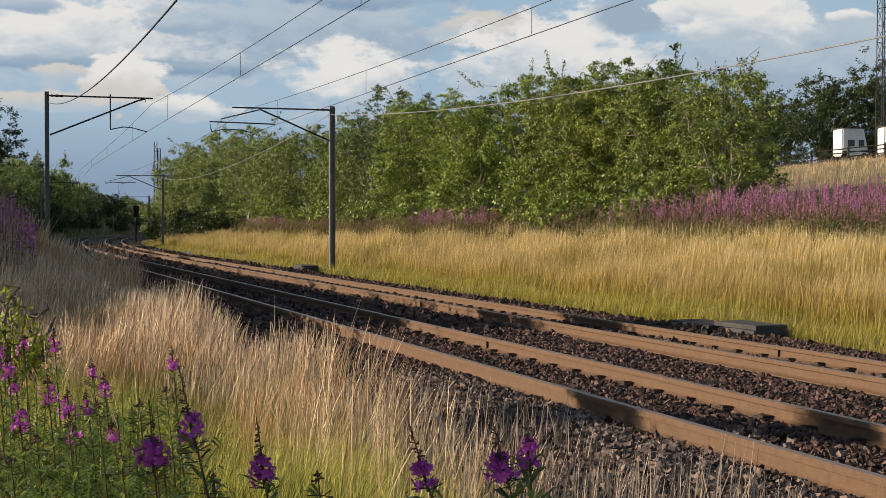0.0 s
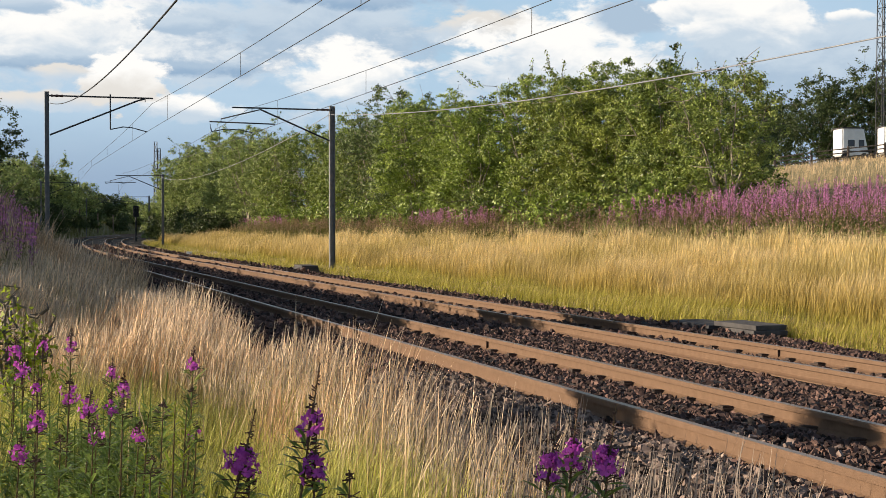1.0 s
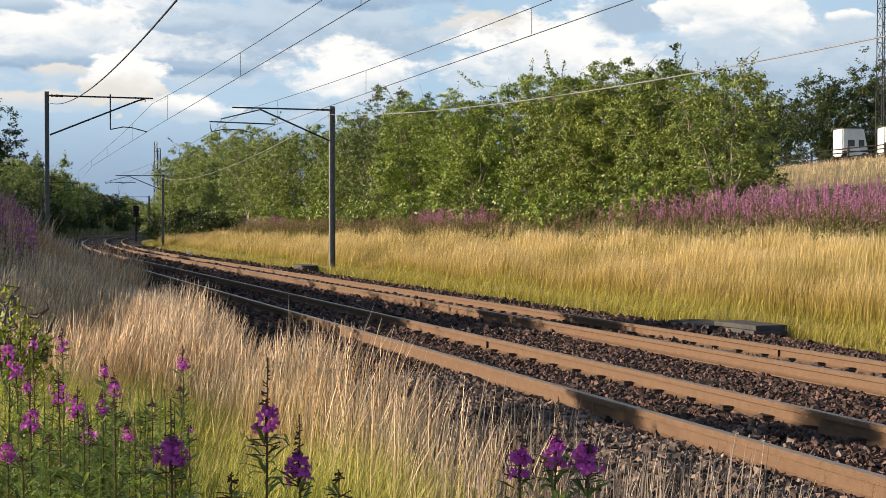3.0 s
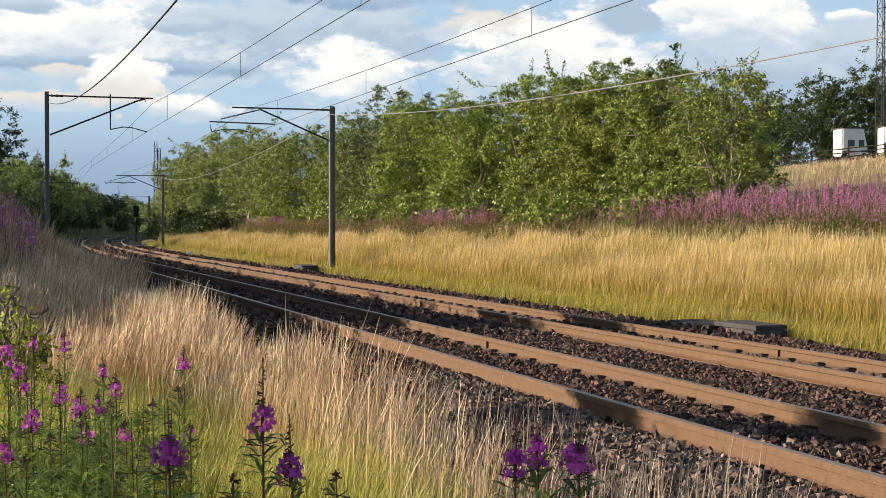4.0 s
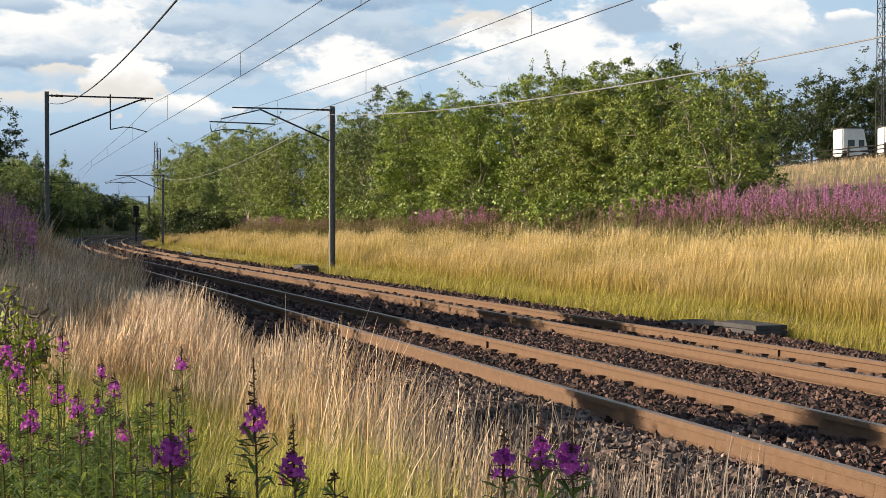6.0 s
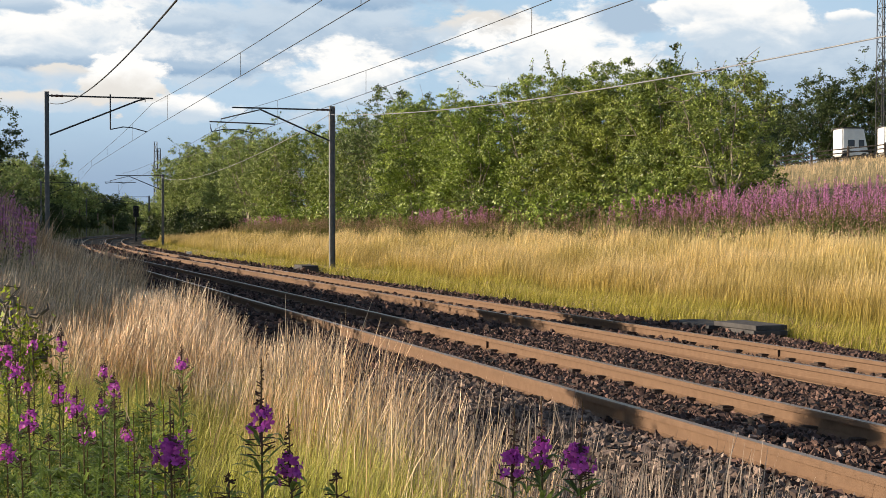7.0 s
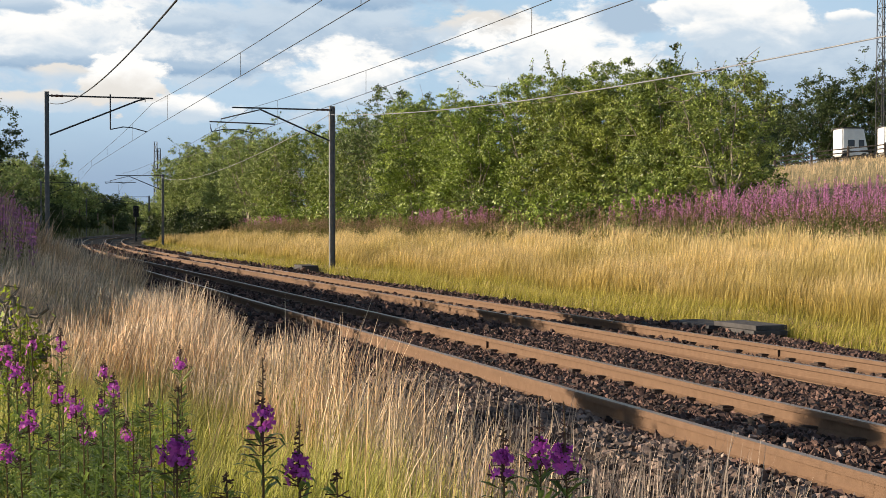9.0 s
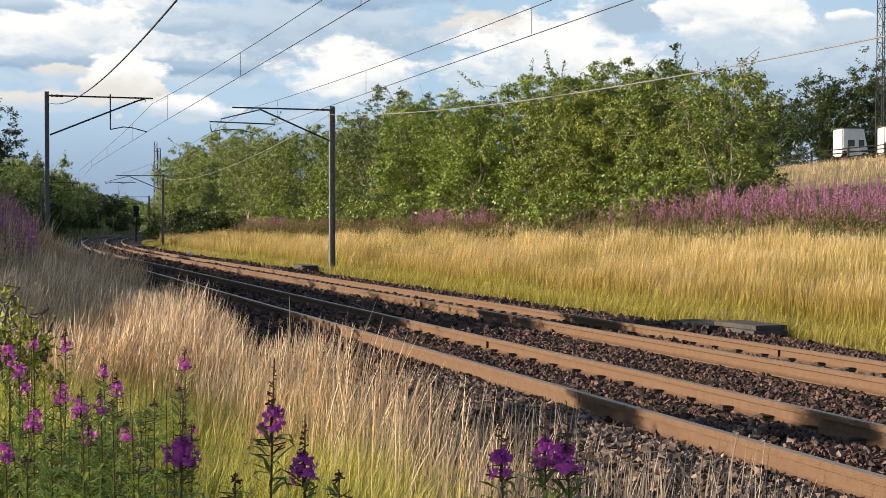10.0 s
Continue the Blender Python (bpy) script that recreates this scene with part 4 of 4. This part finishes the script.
def build_flowers():
    # bearing and height (tangents) of the bloom, distance, bloom half-width, tracked bearings or None
    tall = [(-0.1984, -0.1645, 4.4, 0.052, 46, SWAY_A), (-0.1343, -0.1404, 4.4, 0.038, 20, SWAY_B), (-0.1057, -0.1751, 4.4, 0.032, 30, SWAY_C),
            (0.0433, -0.1710, 4.4, 0.034, 30, SWAY_D), (0.0702, -0.1629, 4.5, 0.030, 22, SWAY_E), (0.0922, -0.1669, 4.4, 0.044, 40, SWAY_G)]
    for k, (x, y, d, w, n, track) in enumerate(tall):
        X, Z = head_at(x, y, d)
        p = (X + 0.3286 * d) / 1.0526
        gz = float(ground_z(p, d))
        h = (Z - gz) / 0.84
        t = fireweed("willowherb in bloom, magenta flowers under a dark bud tip", X, d, h, 400 + k, 0.800, 0.875, w * 1.2, int(n * 1.05), 90, 0.15)
        FLOWERS.append((t, Vector((X, d, gz)), Z - gz, d, track))
    small = [(-0.2465, -0.108, 8.0, 9), (-0.2384, -0.119, 7.6, 10), (-0.2759, -0.086, 8.6, 9), (-0.1894, -0.099, 8.2, 9), (-0.2588, -0.153, 6.6, 8), (-0.2486, -0.131, 7.2, 8),
             (-0.3016, -0.118, 8.0, 9), (-0.279, -0.120, 7.4, 14), (-0.2649, -0.130, 7.2, 16), (-0.2996, -0.140, 6.8, 16), (-0.316, -0.0914, 8.4, 12), (-0.230, -0.151, 6.9, 8),
             (-0.318, -0.163, 6.4, 14), (-0.2976, -0.088, 8.8, 8), (-0.309, -0.105, 8.2, 12), (-0.185, -0.151, 7.2, 3)]
    for k, (x, y, d, n) in enumerate(small):
        X, Z = head_at(x, y, d)
        p = (X + 0.3286 * d) / 1.0526
        gz = float(ground_z(p, d))
        h = (Z - gz) / 0.88
        t = fireweed("slender willowherb with a small magenta bloom", X, d, h, 420 + k, 0.82 if n > 11 else 0.85, 0.93, 0.05 if n > 11 else 0.034, int(n * 1.5), 60, 0.13)
        FLOWERS.append((t, Vector((X, d, gz)), Z - gz, d, None))
    # shoots without bloom: dark, and a few yellow-green ones
    shoots = [(-0.203, -0.118, 6.0, True), (-0.197, -0.130, 6.2, True), (-0.226, -0.135, 6.2, True), (-0.307, -0.054, 9.4, True), (-0.315, -0.070, 9.2, True), (-0.300, -0.062, 9.6, True),
              (-0.212, -0.125, 6.4, False), (-0.192, -0.115, 7.0, False), (-0.240, -0.125, 6.2, False), (-0.262, -0.140, 6.0, False), (-0.286, -0.150, 5.8, False), (-0.305, -0.165, 5.6, False),
              (-0.155, -0.178, 4.4, False), (-0.078, -0.176, 4.5, False), (-0.222, -0.165, 5.4, False)]
    for k, (x, y, d, yellow) in enumerate(shoots):
        X, Z = head_at(x, y, d)
        p = (X + 0.3286 * d) / 1.0526
        gz = float(ground_z(p, d))
        t = fireweed("leafy yellow-green shoot standing among willowherb" if yellow else "leafy willowherb shoot with a budding tip", X, d, Z - gz, 450 + k, 0.93, 0.96, 0.02, 0, 90, 0.085 if yellow else 0.12, yellow, not yellow)
        FLOWERS.append((t, Vector((X, d, gz)), Z - gz, d, None))


def build_trees():
    hedge = [(22.6, 44.6, 5.2, 1.9), (23.6, 47.3, 5.4, 1.7), (23.3, 49.7, 5.5, 1.7), (23.9, 52.1, 5.9, 1.7), (23.2, 54.5, 5.7, 1.9), (23.6, 57.1, 6.4, 2.4), (24.3, 60.4, 6.4, 2.3), (23.8, 63.6, 6.8, 2.1), (22.4, 66.6, 6.5, 2.1), (23.0, 69.5, 5.7, 2.2), (23.6, 72.6, 6.8, 2.5), (22.5, 76.2, 6.9, 2.5), (23.1, 79.7, 7.2, 2.6), (24.3, 83.3, 7.6, 2.3), (23.7, 86.6, 7.5, 2.8), (23.8, 90.5, 7.6, 2.3), (24.1, 93.7, 6.5, 2.3), (24.0, 97.0, 7.2, 2.4), (23.9, 100.3, 7.7, 2.3), (23.6, 103.5, 6.4, 2.1), (22.5, 106.5, 7.5, 2.7), (21.6, 110.3, 8.1, 3.1), (21.0, 114.6, 7.6, 2.5), (21.2, 118.1, 7.8, 2.4), (19.9, 121.4, 8.7, 3.2), (20.0, 125.9, 7.5, 2.9), (18.8, 130.1, 8.9, 2.7), (19.8, 133.8, 7.4, 2.6), (18.6, 137.5, 8.5, 3.2), (18.3, 141.9, 7.6, 2.2), (17.1, 144.9, 9.5, 2.9), (16.2, 149.0, 9.3, 3.2), (15.4, 154.1, 7.8, 2.7), (16.2, 158.5, 8.4, 3.0), (15.2, 163.6, 6.2, 2.5), (13.6, 170, 4.3, 2.3), (12.9, 180, 3.5, 2.2), (13.0, 195, 3.2, 2.4)]   # across, ahead, height, radius
    for k, (p, d, h, r) in enumerate(hedge):
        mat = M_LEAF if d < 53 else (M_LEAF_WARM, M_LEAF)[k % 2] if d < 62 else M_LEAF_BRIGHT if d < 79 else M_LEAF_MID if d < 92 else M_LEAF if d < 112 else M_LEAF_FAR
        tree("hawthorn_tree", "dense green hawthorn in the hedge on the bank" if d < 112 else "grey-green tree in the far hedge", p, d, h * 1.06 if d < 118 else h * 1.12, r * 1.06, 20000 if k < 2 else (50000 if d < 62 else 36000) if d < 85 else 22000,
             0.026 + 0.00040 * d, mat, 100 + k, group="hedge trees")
    # backing row; its dark leaf colour carries the shade inside the hedge
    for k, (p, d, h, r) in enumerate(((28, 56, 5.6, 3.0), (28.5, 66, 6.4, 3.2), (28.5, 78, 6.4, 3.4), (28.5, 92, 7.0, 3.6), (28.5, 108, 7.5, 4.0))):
        tree("hawthorn_tree", "hawthorn behind the front of the hedge", p, d, h, r, 9000, 0.075, M_LEAF_SHADE, 140 + k, group="hedge trees")
    # low growth under the hedge and where the far bank ends in shade
    for k in range(26):
        d = 46 + k * 3.0
        tree("bramble_bush", "low green bramble at the foot of the hedge", 21.3 + 0.7 * math.sin(k * 2.1), d, 1.5 + 0.5 * math.sin(k * 1.7), 1.5, 4000, 0.045 + 0.0005 * d, M_LEAF if k % 2 else M_LEAF_BRIGHT, 300 + k, group="bushes")
    # shade on the far bank is put into the colour of these bushes
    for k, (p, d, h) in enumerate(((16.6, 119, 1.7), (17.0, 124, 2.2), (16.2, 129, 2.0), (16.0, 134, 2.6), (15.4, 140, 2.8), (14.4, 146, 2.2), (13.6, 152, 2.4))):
        tree("bramble_bush", "green bush coloured dark for the shade at the far end of the bank", p, d, h, 2.2, 5000, 0.11, M_LEAF_SHADE, 340 + k, group="bushes")
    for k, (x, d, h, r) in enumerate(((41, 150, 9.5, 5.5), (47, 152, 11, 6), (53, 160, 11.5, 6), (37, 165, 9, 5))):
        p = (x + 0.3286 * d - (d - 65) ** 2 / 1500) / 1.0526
        tree("broadleaf_tree", "dark green tree behind the field fence", p, d, h, r, 20000, 0.14, M_LEAF_SHADE, 160 + k, group="field trees")
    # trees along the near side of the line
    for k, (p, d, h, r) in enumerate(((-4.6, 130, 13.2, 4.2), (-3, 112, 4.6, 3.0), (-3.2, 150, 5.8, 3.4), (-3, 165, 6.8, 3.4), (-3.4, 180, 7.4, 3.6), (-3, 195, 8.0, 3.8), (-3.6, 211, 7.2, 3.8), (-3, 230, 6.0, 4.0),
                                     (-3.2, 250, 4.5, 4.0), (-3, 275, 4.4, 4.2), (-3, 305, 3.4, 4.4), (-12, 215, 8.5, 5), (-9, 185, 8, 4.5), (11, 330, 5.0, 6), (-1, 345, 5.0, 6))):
        tree("broadleaf_tree", "shaded dark tree on the near side of the cutting", p, d, h, r, 30000 if k == 0 else 9500, 0.05 + 0.0006 * d, M_LEAF_SHADE if k in (0, 4, 8) else M_LEAF_FAR, 180 + k, group="trees by the line", bushy=2.0 if k == 0 else 1.0)
    # the bushes whose shade lies over the line, beside the view; y is where the end of the shade falls
    rng = random.Random(9)
    slope, drift = math.tan(radians(SUN_ELEV)), math.tan(radians(SUN_AZ - 270))
    for k in range(40):
        y = 14.0 + k * 1.15
        across = 6.15 - 0.3286 * y               # the inner rail of the near track
        reach = float(np.interp(y, [14, 15, 18, 20.6, 21.2, 22.2, 22.7, 30, 60], [-4.4, -2.8, -2.2, -2.2, 3.6, 3.6, across, across, across - 1.0])) + rng.uniform(-0.6, 0.6)
        x = -0.325 * y - 3.4 + rng.uniform(-0.3, 0.3)
        d = y + drift * (reach - x)
        p = (x + 0.3286 * d) / 1.0526
        gz = float(ground_z(p, d))
        top = slope * (reach - x) + 0.1
        tree("hawthorn_bush", "dense hawthorn bush on the near bank, shading the line", p, d, max(top - gz - 0.1, 0.6), 1.0, 3400, 0.10, M_LEAF_SHADE, 200 + k, group="bushes")
    # unseen bush, added left of the view to shade the tall blooms
    tree("hazel_bush", "tall thin unseen bush added to shade the near flowers", (-4.6 + 0.3286 * 4.95) / 1.0526, 4.95, 2.9, 0.55, 5000, 0.05, M_LEAF_SHADE, 231, group="bushes")
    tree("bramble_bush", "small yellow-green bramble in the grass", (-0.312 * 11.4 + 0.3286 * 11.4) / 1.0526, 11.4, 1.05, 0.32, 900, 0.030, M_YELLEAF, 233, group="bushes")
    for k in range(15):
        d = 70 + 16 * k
        tree("bramble_bush", "dark low bush on the shaded bank along the line", -0.4 + 1.1 * math.sin(k * 2.4), d, 1.9 + 0.5 * math.sin(k * 1.3), 2.2, 2600, 0.05 + 0.0006 * d, M_LEAF_SHADE, 360 + k, group="bushes")
    # unseen crown, added and sized to drop a short shadow across the near rails
    tree("birch_tree", "slim unseen tree added to shade a strip of the near rails", (-9.0 + 0.3286 * 11.15) / 1.0526, 11.15, 4.0, 0.42, 4000, 0.05, M_LEAF_SHADE, 230, low=0.74, base_z=-0.1)


def lattice(name, label, x, d, base, height, w0, w1, bays, r):
    """A square lattice mast with four legs and crossed bracing."""
    t = thing(name, label, "lattice mast", Matrix.Translation((x, d, base)) @ pose(0, 0, 0, 0, 0, 20))
    corner = [(-1, -1), (1, -1), (1, 1), (-1, 1)]
    for cx, cy in corner:
        put("leg", tube("leg", [(cx * w0, cy * w0, 0), (cx * w1, cy * w1, height)], r, M_DARKSTEEL, 5), t)
    braces = []
    for k in range(bays):
        u0, u1 = k / bays, (k + 1) / bays
        a, b = w0 + (w1 - w0) * u0, w0 + (w1 - w0) * u1
        for i in range(4):
            (x0, y0), (x1, y1) = corner[i], corner[(i + 1) % 4]
            if k % 2:
                x0, y0, x1, y1 = x1, y1, x0, y0
            braces.append(([(x0 * a, y0 * a, height * u0), (x1 * b, y1 * b, height * u1)], [r * 0.6] * 2))
            braces.append(([(x0 * b, y0 * b, height * u1), (x1 * b, y1 * b, height * u1)], [r * 0.6] * 2))
    put("bracing", tubes("bracing", braces, M_DARKSTEEL, 4), t)
    return t


def white_van(x, d, z, length, turn, label):
    """A white motor caravan seen over the fence."""
    t = thing("motor_caravan", label, "caravan", Matrix.Translation((x, d, z)) @ pose(0, 0, 0, 0, 0, turn))
    bm = bmesh.new()
    box(bm, -length / 2, length / 2, -1.05, 1.05, 0.45, 2.95)
    for v in bm.verts:                      # raked front
        if v.co.x > 0 and v.co.z > 1:
            v.co.x -= 0.55
    bmesh.ops.bevel(bm, geom=bm.edges[:], offset=0.1, segments=2, affect="EDGES")
    part("body", bm, M_WHITE, t)
    bm = bmesh.new()
    box(bm, -length / 2 - 0.05, length / 2 - 0.6, -1.08, 1.08, 2.93, 3.02, 0.02)
    part("roof_rail", bm, M_SLAB, t, "dark roof edge")
    for a, b in ((-length * 0.3, -length * 0.05), (length * 0.1, length * 0.3)):
        bm = bmesh.new()
        box(bm, a, b, -1.075, -1.04, 1.3, 1.9, 0.01)
        part("window", bm, M_GLASS, t)
    bm = bmesh.new()
    box(bm, -length / 2, length / 2, -1.06, -1.045, 0.8, 0.92)
    part("stripe", bm, M_SLAB, t, "grey side stripe")
    for sx in (-length * 0.38, length * 0.3):
        for sy in (-0.95, 0.95):
            bm = bmesh.new()
            bmesh.ops.create_cone(bm, cap_ends=True, segments=16, radius1=0.36, radius2=0.36, depth=0.22, matrix=Matrix.Translation((sx, sy, 0.36)) @ Matrix.Rotation(math.pi / 2, 4, "X"))
            part("wheel", bm, M_BLACK, t)
    return t


def slab_stack(p, d, z, w, l, n, label):
    t = thing("cable_trough_lids", label, "concrete slabs", Matrix.Translation(at(p, d, z)) @ pose(0, 0, 0, 0, 0, heading(d)))
    rng = random.Random(int(d * 10))
    zz = 0.0
    for k in range(n):
        bm = bmesh.new()
        a = rng.uniform(-0.06, 0.06)
        box(bm, -w / 2 + a, w / 2 + a, -l / 2, l / 2, 0, 0.075, 0.01)
        part("slab", bm, M_SLAB, t, m=pose(0, rng.uniform(-0.08, 0.08), zz, rng.uniform(-0.6, 0.6), 0, rng.uniform(-4, 4)))
        zz += 0.078
    return t


def build_small():
    slab_stack(11.05, 21.05, -0.42, 0.55, 1.15, 3, "dark stacked concrete trough lids on the ballast edge")
    slab_stack(11.0, 22.3, -0.42, 0.62, 1.3, 2, "dark flat concrete trough lids beside the track")
    slab_stack(11.0, 50.4, -0.36, 0.6, 1.5, 3, "dark low concrete lid stack near the mast")
    t = thing("marker_block", "small white painted marker block on the ballast", "marker", Matrix.Translation(at(10.9, 80, -0.36)))
    bm = bmesh.new()
    box(bm, -0.15, 0.15, -0.1, 0.1, 0, 0.18, 0.02)
    part("block", bm, M_WHITE, t)
    # white wooden box and caravans, fence on the rise
    dv = 118.0

    def field_z(x, d):
        p = (x + 0.3286 * d - max(0, d - 65) ** 2 / 1500) / 1.0526
        return float(ground_z(p, d))
    white_van(0.2945 * 126, 126, field_z(37, 126) - 0.1, 2.6, 8, "white motor caravan parked behind the field fence")
    white_van(0.334 * 128, 128, field_z(42, 128) - 0.05, 4.6, 0, "white caravan parked beside another")
    t = thing("field_fence", "dark weathered wooden post and rail fence", "fence")
    pts = [(0.266 + 0.0265 * k) * dv for k in range(-1, 5)]
    for k, x in enumerate(pts):
        bm = bmesh.new()
        box(bm, -0.09, 0.09, -0.09, 0.09, -0.3, 1.3, 0.015)
        part("post", bm, M_TIMBER, t, m=Matrix.Translation((x, dv, field_z(x, dv))))
        if k:
            for zr in (0.42, 0.78, 1.12):
                x0 = pts[k - 1]
                bm = bmesh.new()
                z0, z1 = field_z(x0, dv) + zr, field_z(x, dv) + zr
                V, F = tube_arrays([(x0, dv - 0.1, z0), (x, dv - 0.1, z1)], [0.06, 0.06], 6)
                put("rail", mesh_from("rail", V, F, M_TIMBER), t)
    t = thing("stock_fence", "low wire fence on dark posts above the flowers", "fence", group="fences")
    wires = []
    posts = []
    for k in range(7):
        p, d = 26.0, 41.0 + k * 2.6 - 2.0
        x = float(line_x(p, d))
        z = float(ground_z(p, d))
        if x / d < 0.24:
            continue
        posts.append((x, d, z))
        bm = bmesh.new()
        box(bm, -0.06, 0.06, -0.06, 0.06, -0.2, 1.0, 0.012)
        part("post", bm, M_TIMBER, t, m=Matrix.Translation((x, d, z)))
    for a, b in zip(posts, posts[1:]):
        for zr in (0.4, 0.65, 0.9):
            put("wire", tube("wire", [(a[0], a[1], a[2] + zr), (b[0], b[1], b[2] + zr)], 0.012, M_DARKSTEEL, 4), t)
    lattice("lattice_mast", "tall dark steel lattice mast by the field", 0.3175 * 135, 135, field_z(43, 135), 40, 0.5, 0.25, 24, 0.05)
    lattice("radio_mast", "slim distant steel lattice radio mast", -0.2074 * 520, 520, 0, 33.0, 0.75, 0.5, 9, 0.09)
    lattice("radio_mast", "slim distant steel lattice radio mast, slightly lower", -0.2049 * 520, 520, 0, 30.5, 0.6, 0.45, 9, 0.08)
    # signal on its post
    d = 150.0
    x = -0.2218 * d
    t = thing("railway_signal", "black railway colour-light signal on a post", "railway signal", Matrix.Translation((x, d, -0.4)))
    put("post", tube("post", [(0, 0, 0), (0, 0, 3.4)], 0.09, M_DARKSTEEL), t)
    bm = bmesh.new()
    box(bm, -0.3, 0.3, -0.08, 0.08, 2.7, 3.9, 0.05)
    part("head", bm, M_BLACK, t)
    for zz in (2.95, 3.3, 3.65):
        bm = bmesh.new()
        bmesh.ops.create_cone(bm, cap_ends=False, segments=12, radius1=0.11, radius2=0.11, depth=0.2, matrix=Matrix.Translation((0, -0.17, zz)) @ Matrix.Rotation(math.pi / 2, 4, "X"))
        part("lamp_hood", bm, M_BLACK, t)
    # fence posts along the near side
    for k, (p, d, h) in enumerate(((0.9, 150, 3.4), (1.0, 178, 3.4), (1.0, 200, 3.6), (1.1, 222, 3.4), (1.2, 240, 3.2))):
        t = thing("line_post", "slim dark post beside the line, in shade", "post", Matrix.Translation(at(p, d, float(ground_z(p, d)) - 0.1)), group="posts by the line")
        bm = bmesh.new()
        box(bm, -0.09, 0.09, -0.09, 0.09, 0, h, 0.02)
        part("post", bm, M_TIMBER, t)


# ---- build ----
build_ground()
build_track("A1", "A2", "railway track with rusty rails on sleepers beside dry grass")
build_track("B1", "B2", "railway track with rusty rails on sleepers, beside the far bank")
build_overhead()
build_trees()
build_plants()
build_small()
build_ballast()



def sway_at(t):
    """The gust's course: -1 left, +1 right, in units of the strongest push."""
    return float(np.interp(t, TIMES, [(v - REST_B) / 150.0 for v in SWAY_B]))


def motions():
    for ob, c, amount, phase in MOVERS:
        rows = []
        for t in TIMES:
            s = sway_at(max(0.0, t - phase)) + 0.10 * math.sin(2.6 * t + 5 * phase)
            rows.append((t, Matrix.Translation(c + Vector((0.075 * amount * s, 0.02 * amount * s, 0))) @ pose(0, 0, 0, 0, 0.7 * amount * s, 0)))
        walk(ob, rows)
    for k, (ob, base, head, d, track) in enumerate(FLOWERS):
        rows = []
        for i, t in enumerate(TIMES):
            if track:
                dx = ((track[i] - 784) / 2450.0) * d - base.x
            else:
                s = sway_at(max(0.0, t - 0.05 * (k % 5))) + 0.12 * math.sin(3.1 * t + k)
                dx = 0.07 * s
            a = math.degrees(math.asin(max(-0.5, min(0.5, dx / head))))
            rows.append((t, Matrix.Translation(base) @ pose(0, 0, 0, 0, a, 0)))
        walk(ob, rows)


motions()
